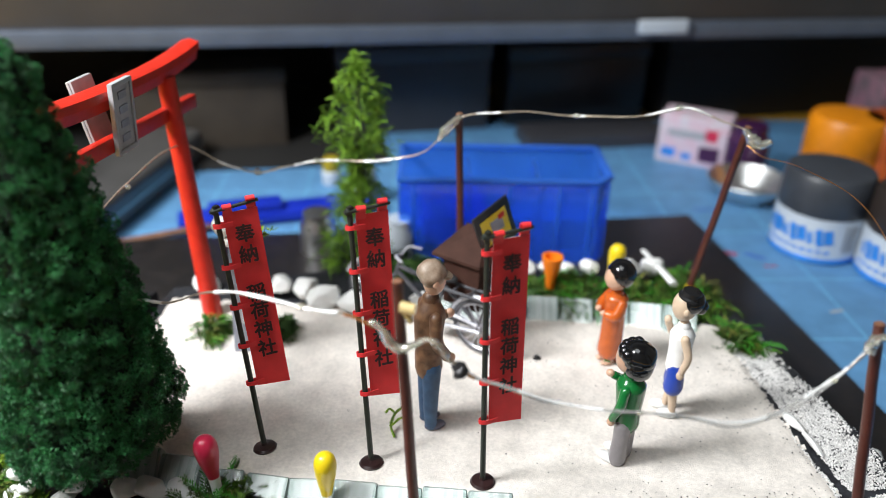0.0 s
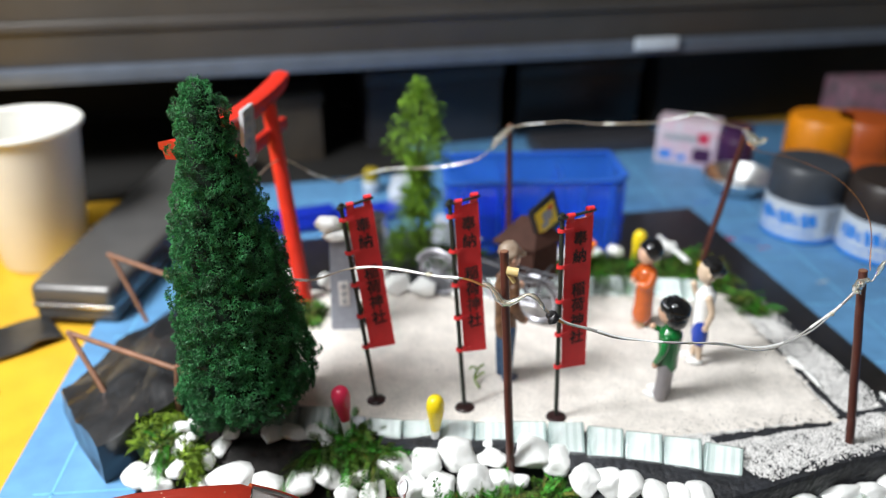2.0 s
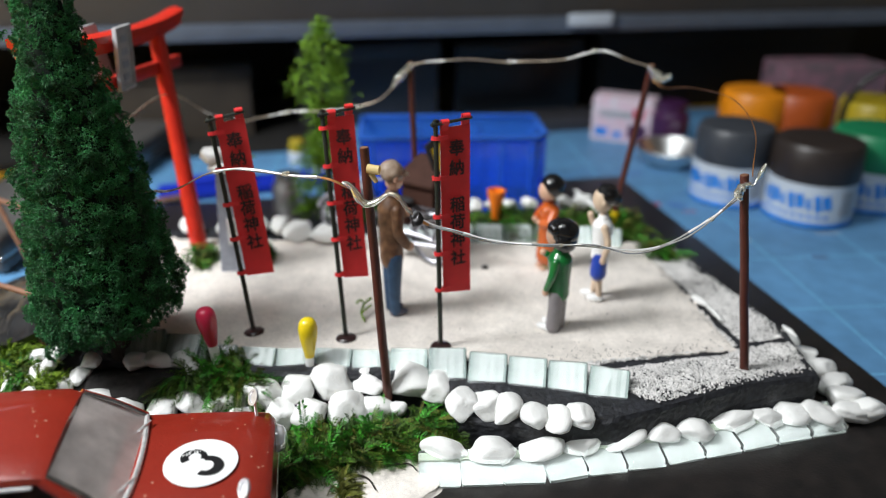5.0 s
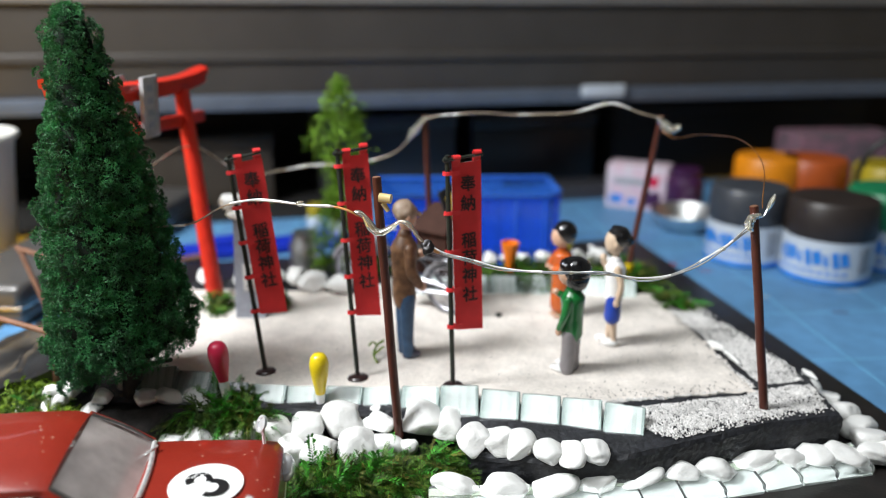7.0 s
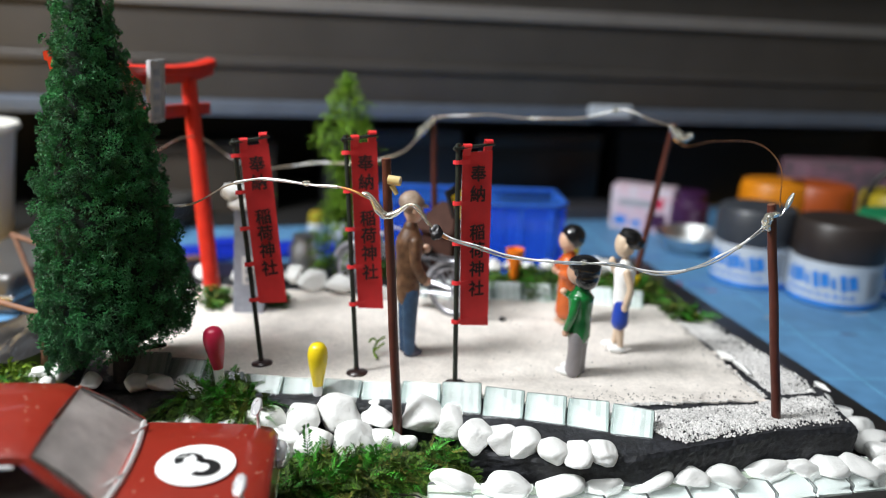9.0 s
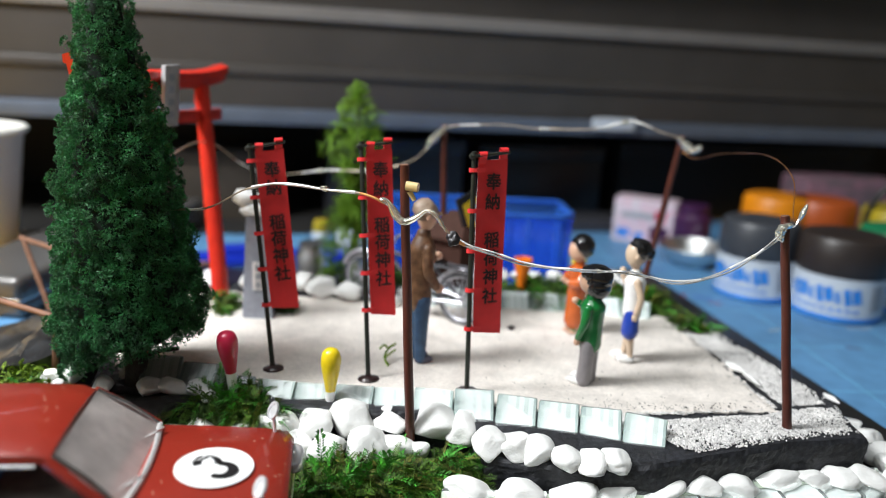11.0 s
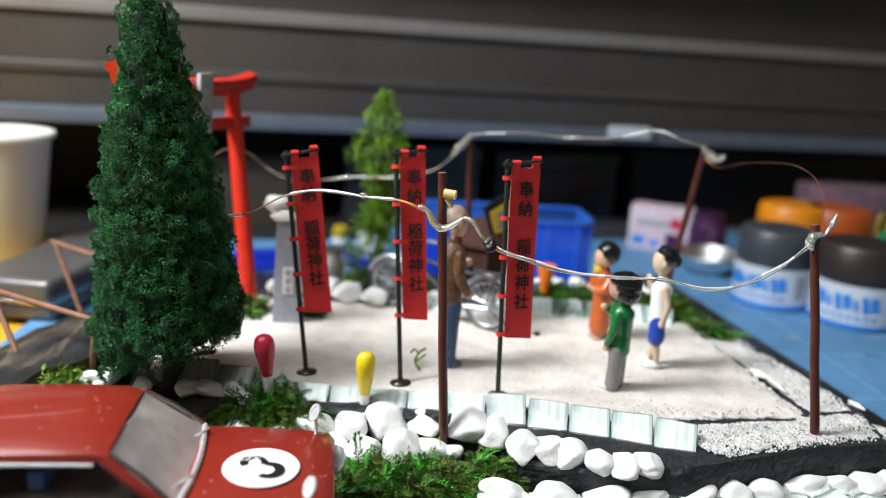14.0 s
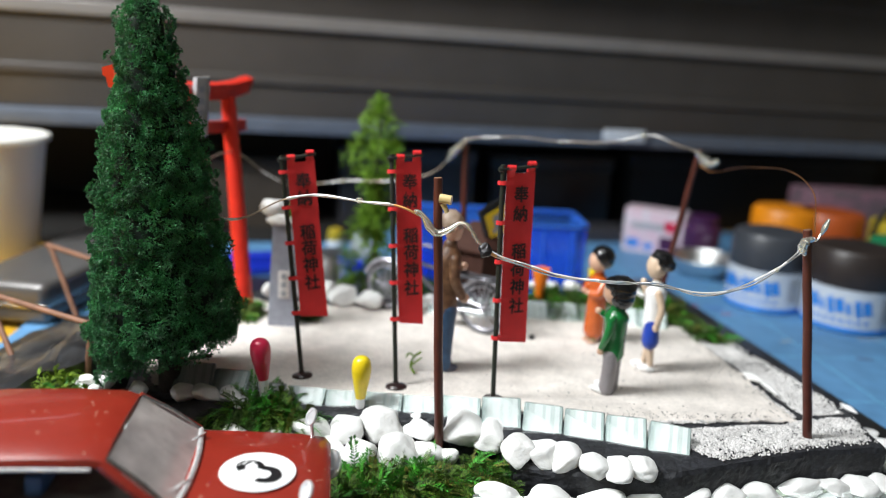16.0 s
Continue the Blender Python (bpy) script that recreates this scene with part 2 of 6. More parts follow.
M["cup"] = mat("ivory_plastic_cup", (0.76, 0.745, 0.69), 0.4, vary=0.03, scale=60)
M["case"] = mat("graphite_case", (0.125, 0.12, 0.116), 0.33, metal=0.45, vary=0.1, scale=60, stain=0.06)
M["case_rim"] = mat("silver_case_rim", (0.55, 0.54, 0.52), 0.25, metal=1.0, vary=0.1)
M["tape"] = mat("black_tape", (0.020, 0.020, 0.021), 0.30, vary=0.3, scale=150, bump=0.5, bump_scale=130, coat=0.5)
M["pink_wire"] = mat("pink_wire", (0.75, 0.28, 0.16), 0.5, vary=0.1)
M["steel"] = mat("polished_steel", (0.72, 0.72, 0.72), 0.33, metal=1.0, vary=0.05)
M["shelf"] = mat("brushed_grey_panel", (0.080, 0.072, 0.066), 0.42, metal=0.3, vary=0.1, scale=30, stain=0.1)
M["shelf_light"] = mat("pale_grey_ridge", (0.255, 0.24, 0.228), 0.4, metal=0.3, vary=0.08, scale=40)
M["shelf_edge"] = mat("blue_grey_edge", (0.13, 0.155, 0.20), 0.4, metal=0.3, vary=0.1, scale=60)
# near-black: the shade inside the shelf's recess is put into the colour
M["dark"] = mat("recess_shade", (0.012, 0.011, 0.010), 0.7, vary=0.3, scale=20)
M["dark_box"] = mat("dark_grey_plastic", (0.038, 0.038, 0.044), 0.45, vary=0.15, scale=40)
M["brown_box"] = mat("brown_cardboard", (0.045, 0.034, 0.024), 0.8, vary=0.2, scale=60)
M["print_dim"] = mat("pale_pink_print", (0.13, 0.12, 0.13), 0.5, vary=0.2, scale=120, colour2=(0.30, 0.14, 0.19))
M["print"] = mat("white_pink_print", (0.66, 0.63, 0.68), 0.5, vary=0.08, scale=160, colour2=(0.66, 0.42, 0.50))
M["wall"] = mat("room_wall", (0.46, 0.46, 0.45), 0.9, vary=0.08, scale=5)


def glass_mat():
    m = bpy.data.materials.new("clear_tile_glass")
    m.use_nodes = True
    b = m.node_tree.nodes["Principled BSDF"]
    b.inputs["Base Color"].default_value = (0.95, 1.0, 0.985, 1)
    b.inputs["Transmission Weight"].default_value = 0.93
    b.inputs["Roughness"].default_value = 0.04
    b.inputs["IOR"].default_value = 1.45
    return m


M["glass"] = glass_mat()

# ---- mesh helpers: lengths in centimetres ----
CM = 0.01


def finish(bm, name, mats, smooth=True):
    me = bpy.data.meshes.new(name)
    bmesh.ops.scale(bm, vec=(CM, CM, CM), verts=bm.verts)
    bm.to_mesh(me)
    bm.free()
    for m in mats if isinstance(mats, (list, tuple)) else [mats]:
        me.materials.append(m)
    if smooth:
        me.shade_smooth()
        me.set_sharp_from_angle(angle=radians(38))
    return me


def part(name, bm, material, parent=None, label="", smooth=True):
    ob = new(name, finish(bm, name, material, smooth))
    if parent is not None:
        ob.parent = parent
    return tagged(ob, label)


def thing(name, x, y, z, rz=0.0, label="", category="", group="", tilt=(0.0, 0.0)):
    ob = new(name)
    ob.empty_display_size = 0.01
    ob.matrix_basis = pose(x * CM, y * CM, z * CM, tilt[0], tilt[1], rz)
    return tagged(ob, label, category, group)


def single(name, bm, material, x, y, z, rz=0.0, label="", category="", group="", kind="", tilt=(0.0, 0.0), smooth=True):
    ob = new(name, finish(bm, name, material, smooth))
    ob.matrix_basis = pose(x * CM, y * CM, z * CM, tilt[0], tilt[1], rz)
    return tagged(ob, label, category, group, kind)


def mark(geom, mi):
    for f in {f for v in geom for f in v.link_faces}:
        f.material_index = mi


def box(bm, c, s, bevel=0.0, mi=0, rz=0.0, rx=0.0, ry=0.0, seg=2):
    m = pose(*c, rx, ry, rz) @ Matrix.Diagonal((*s, 1))
    vs = bmesh.ops.create_cube(bm, size=1, matrix=m)["verts"]
    mark(vs, mi)
    if bevel:
        es = list({e for v in vs for e in v.link_edges})
        r = bmesh.ops.bevel(bm, geom=es, offset=bevel, segments=seg, affect="EDGES", profile=0.6)
        for f in r["faces"]:
            f.material_index = mi
    return bm


def rod(bm, a, b, ra, rb=None, seg=14, mi=0):
    a, b = Vector(a), Vector(b)
    q = (b - a).to_track_quat("Z", "Y").to_matrix().to_4x4()
    m = Matrix.Translation((a + b) / 2) @ q
    vs = bmesh.ops.create_cone(bm, cap_ends=True, segments=seg, radius1=ra, radius2=ra if rb is None else rb, depth=(b - a).length, matrix=m)["verts"]
    mark(vs, mi)
    return bm


def lathe(bm, prof, seg=32, mi=0, m=None):
    m = m or Matrix.Identity(4)
    rings = []
    for r, z in prof:
        rings.append([bm.verts.new(m @ Vector((r * math.cos(2 * math.pi * k / seg), r * math.sin(2 * math.pi * k / seg), z))) for k in range(seg)] if r > 1e-5 else [bm.verts.new(m @ Vector((0, 0, z)))])
    for a, b in zip(rings, rings[1:]):
        for k in range(seg):
            n = (k + 1) % seg
            vs = [a[k], a[n], b[n], b[k]] if len(a) > 1 and len(b) > 1 else ([a[k], a[n], b[0]] if len(a) > 1 else ([a[0], b[n], b[k]] if len(b) > 1 else None))
            if vs:
                f = bm.faces.new(vs)
                f.material_index = mi
    return bm


def spline(points, steps=8):
    ps = [Vector(p) for p in points]
    ps = [2 * ps[0] - ps[1]] + ps + [2 * ps[-1] - ps[-2]]
    out = []
    for i in range(1, len(ps) - 2):
        for k in range(steps):
            t = k / steps
            a, b, c, d = ps[i - 1], ps[i], ps[i + 1], ps[i + 2]
            out.append(0.5 * (2 * b + (c - a) * t + (2 * a - 5 * b + 4 * c - d) * t * t + (3 * b - a - 3 * c + d) * t**3))
    return out + [ps[-2]]


def tube(bm, pts, r, seg=8, mi=0, radius=None, flat=1.0):
    rings, up = [], Vector((0.13, 0.2, 0.97))
    for i, p in enumerate(pts):
        t = (pts[min(i + 1, len(pts) - 1)] - pts[max(i - 1, 0)]).normalized()
        u = t.cross(up).normalized()
        v = u.cross(t)
        rr = r if radius is None else radius(i / (len(pts) - 1)) * r
        rings.append([bm.verts.new(p + rr * (math.cos(2 * math.pi * k / seg) * u + flat * math.sin(2 * math.pi * k / seg) * v)) for k in range(seg)])
    for a, b in zip(rings, rings[1:]):
        for k in range(seg):
            f = bm.faces.new([a[k], a[(k + 1) % seg], b[(k + 1) % seg], b[k]])
            f.material_index = mi
    for ring in (rings[0][::-1], rings[-1]):
        f = bm.faces.new(ring)
        f.material_index = mi
    return bm


def stone(bm, r, seed):
    """A pebble: a ball flattened by random worn planes."""
    rnd = random.Random(seed)
    vs = bmesh.ops.create_icosphere(bm, subdivisions=4, radius=1)["verts"]
    planes = []
    for _ in range(12):
        d = Vector((rnd.gauss(0, 1), rnd.gauss(0, 1), rnd.gauss(0, 1))).normalized()
        planes.append((d, rnd.uniform(0.62, 0.90)))
    off = Vector((seed * 3.1, seed * 1.7, 0))
    for v in vs:
        p = v.co.copy()
        # soft minimum over the planes keeps the edges round
        ks = [1.05] + [w / max(0.08, p.dot(d)) for d, w in planes if p.dot(d) > 0.1]
        k = sum(q ** -15 for q in ks) ** (-1 / 15) * 1.06
        v.co = p * r * k * (1 + 0.05 * noise.noise(p * 2.3 + off) + 0.018 * noise.noise(p * 7 + off))


def ball(bm, c, s, mi=0, sub=2, rough=0.0, seed=0, rot=(0, 0, 0)):
    vs = bmesh.ops.create_icosphere(bm, subdivisions=sub, radius=1)["verts"]
    off = Vector((seed * 3.1, seed * 1.7, seed * 2.3))
    m = pose(*c, *rot)
    for v in vs:
        k = 1 + rough * noise.noise(v.co * 1.1 + off) + 0.35 * rough * noise.noise(v.co * 2.7 + off)
        v.co = m @ Vector((v.co.x * s[0] * k, v.co.y * s[1] * k, v.co.z * s[2] * k))
    mark(vs, mi)
    return bm


def limb(bm, pts, radii, mi=0, seg=12):
    """A rounded limb through the points, with a radius at each."""
    n = len(pts)

    def rad(t):
        f = t * (n - 1)
        i = min(int(f), n - 2)
        return radii[i] + (radii[i + 1] - radii[i]) * (f - i)

    tube(bm, spline(pts, 5), 1.0, seg, mi, rad)
    for p, r in ((pts[0], radii[0]), (pts[-1], radii[-1])):
        ball(bm, p, (r, r, r), mi, 2)
    return bm


def prism(bm, outline, z0, z1, mi=0):
    lo = [bm.verts.new((x, y, z0)) for x, y in outline]
    hi = [bm.verts.new((x, y, z1)) for x, y in outline]
    n = len(lo)
    fs = [bm.faces.new(lo[::-1]), bm.faces.new(hi)] + [bm.faces.new([lo[k], lo[(k + 1) % n], hi[(k + 1) % n], hi[k]]) for k in range(n)]
    for f in fs:
        f.material_index = mi
    return bm


def words(text, size, material, parent, m, name="writing", extrude=0.004, bold=0.0, swell=0.0):
    cu = bpy.data.curves.new(name, "FONT")
    cu.offset = swell * CM
    cu.body, cu.size, cu.align_x, cu.align_y, cu.extrude = text, size * CM, "CENTER", "CENTER", extrude * CM
    tmp = bpy.data.objects.new(name, cu)
    scene.collection.objects.link(tmp)
    dg = bpy.context.evaluated_depsgraph_get()
    me = bpy.data.meshes.new_from_object(tmp.evaluated_get(dg))
    bpy.data.objects.remove(tmp)
    me.materials.clear()
    me.materials.append(material)
    if bold:
        # heavier strokes: the letter laid over itself with small shifts
        bm = bmesh.new()
        for k in range(5):
            bm.from_mesh(me)
            a = 2 * math.pi * k / 5
            bm.verts.ensure_lookup_table()
            n = len(bm.verts) // (k + 1)
            for v in bm.verts[k * n:]:
                v.co += Vector((math.cos(a) * bold, math.sin(a) * bold, 0.0006 * k)) * CM
        bm.to_mesh(me)
        bm.free()
    ob = new(name, me)
    ob.parent = parent
    ob.matrix_basis = m
    return ob


def tufts(name, seeds, size, material, parent, rng, lean=0.6, blades=5, thin=0.18):
    """Many small needles as one mesh: each seed carries a fan of thin blades."""
    p = np.repeat(np.array([q[0] for q in seeds], float), blades, axis=0)
    d = np.repeat(np.array([q[1] for q in seeds], float), blades, axis=0)
    n = len(p)
    d = d + lean * rng.normal(size=(n, 3))
    d /= np.linalg.norm(d, axis=1, keepdims=True)
    s = np.cross(d, rng.normal(size=(n, 3)))
    s /= np.linalg.norm(s, axis=1, keepdims=True) + 1e-9
    ln = size * rng.uniform(0.5, 1.3, (n, 1))
    w = ln * rng.uniform(thin * 0.7, thin * 1.3, (n, 1))
    mid = p + d * ln * 0.5
    tip = p + d * ln
    tip[:, 2] -= 0.2 * ln[:, 0] * rng.uniform(0, 1, n)
    vs = np.stack([p, mid + s * w, tip, mid - s * w], axis=1).reshape(-1, 3) * CM
    fs = np.arange(4 * n).reshape(-1, 4)
    me = bpy.data.meshes.new(name)
    me.from_pydata(vs.tolist(), [], fs.tolist())
    me.materials.append(material)
    ob = new(name, me)
    ob.parent = parent
    return ob


def fronds(name, seeds, size, material, parent, rng):
    """Feathery moss: curved stems with paired leaflets, as one mesh."""
    vs, fs = [], []
    for (x, y, z), (nx, ny, nz) in seeds:
        p = np.array([x, y, z])
        d = np.array([nx, ny, nz]) + 0.45 * rng.normal(size=3)
        d /= np.linalg.norm(d)
        side = np.cross(d, rng.normal(size=3) * 0.5 + np.array([0, 0, 1.0]))
        side /= np.linalg.norm(side) + 1e-9
        L = size * rng.uniform(0.6, 1.5)
        n = 15
        drop = rng.uniform(0.2, 0.9)
        pts = [p + d * L * (k / n) + np.array([0, 0, -drop * L * (k / n) ** 2]) for k in range(n + 1)]
        base = len(vs)
        for k, q in enumerate(pts):
            w = 0.012 * (1.2 - k / n)
            vs += [q - side * w, q + side * w]
            if k:
                b = base + 2 * (k - 1)
                fs.append((b, b + 1, b + 3, b + 2))
        up = np.cross(side, d)
        for k in range(1, n + 1):
            for s in (-1, 1):
                t = k / n
                ll = 0.17 * L * (0.45 + 1.1 * t) * (1.12 - t) ** 0.7 * rng.uniform(0.7, 1.2) + 0.02
                e = side * s * 0.8 + d * 0.65 + up * rng.uniform(-0.25, 0.45)
                e /= np.linalg.norm(e)
                c = np.cross(e, up)
                w = ll * 0.15
                q = pts[k]
                b = len(vs)
                vs += [q, q + e * ll * 0.5 + c * w, q + e * ll + np.array([0, 0, -0.1 * ll]), q + e * ll * 0.5 - c * w]
                fs.append((b, b + 1, b + 2, b + 3))
    me = bpy.data.meshes.new(name)
    me.from_pydata([tuple(v * CM) for v in vs], [], fs)
    me.materials.append(material)
    ob = new(name, me)
    ob.parent = parent
    return ob


def moss(x, y, z, rx, ry, rz_h, count, material, label, seed, size=0.35, rot=0.0):
    """A clump of moss: a low mound of feathery fronds on a dark core."""
    rng = np.random.default_rng(seed)
    th = thing("moss_clump", x, y, z, rot, label, "moss", "moss on the model")
    bm = bmesh.new()
    ball(bm, (0, 0, 0), (rx * 0.78, ry * 0.78, rz_h * 0.6), 0, 3, 0.5, seed)
    part("core", bm, M["moss_dark"], th)
    seeds = []
    for _ in range(int(count * 2.2)):
        a, r = rng.uniform(0, 2 * math.pi), math.sqrt(rng.uniform(0, 1))
        k = 1 + 0.30 * math.sin(3 * a + seed) + 0.16 * math.sin(7 * a + 2 * seed)
        px, py = rx * r * math.cos(a) * k, ry * r * math.sin(a) * k
        pz = rz_h * math.sqrt(max(0, 1 - r * r)) * (0.6 + 0.45 * rng.uniform()) * (1 + 0.5 * noise.noise(Vector((px * 1.4, py * 1.4, seed))))
        # neighbouring fronds lean the same way
        w = 6 * noise.noise(Vector((px * 0.9, py * 0.9, seed + 3)))
        seeds.append(((px, py, pz * 0.8), (px / rx * 0.6 + 0.6 * math.cos(w), py / ry * 0.6 + 0.6 * math.sin(w), 0.33)))
    tagged(fronds("fronds", seeds, size * 1.25, material, th, rng), kind="stuff")
    if material is M["moss"]:
        # longer fresh sprigs lying over the clump
        dry = [((x, y, z + 0.05), n) for (x, y, z), n in seeds[4:: 11]]
        tagged(fronds("dry_sprig", dry, size * 1.5, M["moss_olive"], th, rng), "olive drying sprigs", kind="stuff")
        pick = [((x, y, z + 0.06), n) for (x, y, z), n in seeds[:: 9]]
        tagged(fronds("sprig", pick, size * 1.9, M["moss_vivid"], th, rng), "fresh bright green sprigs", kind="stuff")
    return th


# ---- the setting: room, desk, mat ----
bm = bmesh.new()
box(bm, (0, 40, -3.25), (220, 110, 6), 0.3)
single("desk_top", bm, M["yellow"], 0, 0, 0, 0, "yellow painted wooden desk top", "desk", kind="structure")

A14 = 13.0
bm = bmesh.new()
box(bm, (0, 0, -0.12), (62, 45, 0.24), 0.08)
mat_ob = single("cutting_mat", bm, M["mat_blue"], 14.8, 23.5, 0, 7.0, "blue self-healing cutting mat with pale grid lines, on the desk", "cutting mat")

for name, cx, cy, sx, sy in (("wall_north", 0, 160, 320, 4), ("wall_south", 0, -150, 320, 4), ("wall_west", -160, 5, 4, 314), ("wall_east", 160, 5, 4, 314)):
    bm = bmesh.new()
    box(bm, (0, 0, 60), (sx, sy, 280))
    single(name, bm, M["wall"], cx, cy, 0, 0, "plain dim room wall", "wall", kind="structure")
for name, z in (("ceiling", 201), ("floor", -81)):
    bm = bmesh.new()
    box(bm, (0, 5, 0), (320, 314, 2))
    single(name, bm, M["wall"], 0, 0, z, 0, "plain dim room surface", name, kind="structure")

# ---- the model's base ----
SAND = 1.6
bm = bmesh.new()
box(bm, (0, 0, 0), (24, 25, 0.36), 0.05)
single("base_board", bm, M["board"], 0.17, 16.42, 0.19, A14, "thin black-brown board under the model, on the cutting mat", "board")

# plan of the black foam with the height of its top edge
FOAM = [(10.5, 12.36, 1.5), (10.55, 14.6, 1.5), (8.55, 21.2, 1.5), (6.6, 23.6, 1.5), (-3.0, 23.4, 1.5), (-9.6, 21.0, 1.5), (-9.9, 16.0, 1.5), (-8.9, 12.6, 1.5), (-6.5, 12.1, 1.5), (0.75, 12.0, 1.5), (1.1, 10.75, 1.2), (3.4, 10.36, 1.2), (4.95, 10.46, 1.42), (6.0, 10.84, 1.47), (8.4, 11.86, 1.49)]


def foam_block(plan, z0):
    """A block cut roughly by knife: walls in fine steps with nicks and drag marks."""
    bm = bmesh.new()
    line = []
    for (x0, y0, h0), (x1, y1, h1) in zip(plan, plan[1:] + plan[:1]):
        n = max(2, int(math.hypot(x1 - x0, y1 - y0) / 0.11))
        out = Vector((y1 - y0, x0 - x1, 0)).normalized()
        line += [(x0 + (x1 - x0) * k / n, y0 + (y1 - y0) * k / n, h0 + (h1 - h0) * k / n, out) for k in range(n)]
    rings = []
    for step in range(11):
        ring = []
        for x, y, h, out in line:
            z = z0 + (h - z0) * step / 10
            w = 0.05 * noise.noise(Vector((x * 0.9, y * 0.9, z * 1.3))) + 0.035 * noise.noise(Vector((x * 2.6, y * 2.6, z * 7))) + 0.02 * noise.noise(Vector((x * 9, y * 9, z * 11)))
            if step == 10:
                w -= 0.06
                z += 0.025 * noise.noise(Vector((x * 5, y * 5, 2)))
            ring.append(bm.verts.new((x + out.x * w, y + out.y * w, z)))
        rings.append(ring)
    n = len(line)
    for low, high in zip(rings, rings[1:]):
        for k in range(n):
            bm.faces.new([low[k], low[(k + 1) % n], high[(k + 1) % n], high[k]])
    bm.faces.new(rings[-1])
    bm.faces.new(rings[0][::-1])
    bmesh.ops.recalc_face_normals(bm, faces=bm.faces)
    bmesh.ops.triangulate(bm, faces=[f for f in bm.faces if len(f.verts) > 4])
    return bm


single("model_base", foam_block(FOAM, 0.37), M["foam"], 0, 0, 0, 0, "black foam block with rough cut sides carrying the shrine yard", "model base", smooth=False)


def inside(x, y, poly):
    c = False
    for (x0, y0), (x1, y1) in zip(poly, poly[1:] + poly[:1]):
        if (y0 > y) != (y1 > y) and x < (x1 - x0) * (y - y0) / (y1 - y0) + x0:
            c = not c
    return c


YARD = [(8.75, 13.55), (7.85, 18.9), (7.5, 20.6), (-9.3, 20.3), (-9.4, 15.0), (-8.3, 12.9), (0.3, 12.9), (3.2, 12.55)]
STRIP = [(10.4, 12.6), (10.45, 14.6), (8.65, 20.6), (7.4, 19.8), (8.4, 13.9), (3.2, 12.7), (4.9, 11.45), (6.0, 11.02), (7.1, 11.42), (8.2, 11.86), (9.2, 12.15)]


def seg_dist(x, y, a, b):
    ax, ay, bx, by = *a, *b
    t = max(0, min(1, ((x - ax) * (bx - ax) + (y - ay) * (by - ay)) / ((bx - ax) ** 2 + (by - ay) ** 2)))
    return math.hypot(x - ax - t * (bx - ax), y - ay - t * (by - ay))


def ground(poly, z, step, amp, name, material, label, seed):
    """A slightly uneven layer over a plan, cut along its outline."""
    bm = bmesh.new()
    xs, ys = [p[0] for p in poly], [p[1] for p in poly]
    nx, ny = int((max(xs) - min(xs)) / step) + 1, int((max(ys) - min(ys)) / step) + 1
    grid = {}
    for i in range(nx + 1):
        for j in range(ny + 1):
            x, y = min(xs) + i * step, min(ys) + j * step
            jx, jy = 0.3 * step * noise.noise(Vector((x * 3, y * 3, seed))), 0.3 * step * noise.noise(Vector((x * 3, y * 3, seed + 9)))
            h = amp * (noise.noise(Vector((x * 0.55, y * 0.55, seed))) + 0.45 * noise.noise(Vector((x * 1.9, y * 1.9, seed))) + 0.25 * noise.noise(Vector((x * 5.5, y * 5.5, seed))))
            thin = max(0.0, 1 - min(seg_dist(x, y, a, b) for a, b in zip(poly, poly[1:] + poly[:1])) / 0.3)
            grid[i, j] = (x + jx, y + jy, z + h - 0.075 * thin * thin)
    made = {}

    def v(k):
        if k not in made:
            made[k] = bm.verts.new(grid[k])
        return made[k]

    for i in range(nx):
        for j in range(ny):
            x, y = min(xs) + (i + 0.5) * step, min(ys) + (j + 0.5) * step
            if inside(x + 0.12 * noise.noise(Vector((x * 4, y * 4, 3))), y + 0.12 * noise.noise(Vector((x * 4, y * 4, 7))), poly):
                bm.faces.new([v((i, j)), v((i + 1, j)), v((i + 1, j + 1)), v((i, j + 1))])
    ext = bmesh.ops.extrude_edge_only(bm, edges=[e for e in bm.edges if e.is_boundary])
    for e in ext["geom"]:
        if isinstance(e, bmesh.types.BMVert):
            e.co.z = min(1.46, e.co.z - 0.04)
    return single(name, bm, material, 0, 0, 0, 0, label, "sand", kind="structure")


ground(YARD, SAND, 0.08, 0.035, "sand_ground", M["sand"], "off-white fine sand yard with faint grey stains", 1)

# pale grit scattered over the dark strip, thinning towards its edge
rng = np.random.default_rng(4)
vs, fs = [], []
OCT = np.array([(1, 0, 0), (-1, 0, 0), (0, 1, 0), (0, -1, 0), (0, 0, 1), (0, 0, -1)], float)
OF = [(0, 2, 4), (2, 1, 4), (1, 3, 4), (3, 0, 4), (2, 0, 5), (1, 2, 5), (3, 1, 5), (0, 3, 5)]


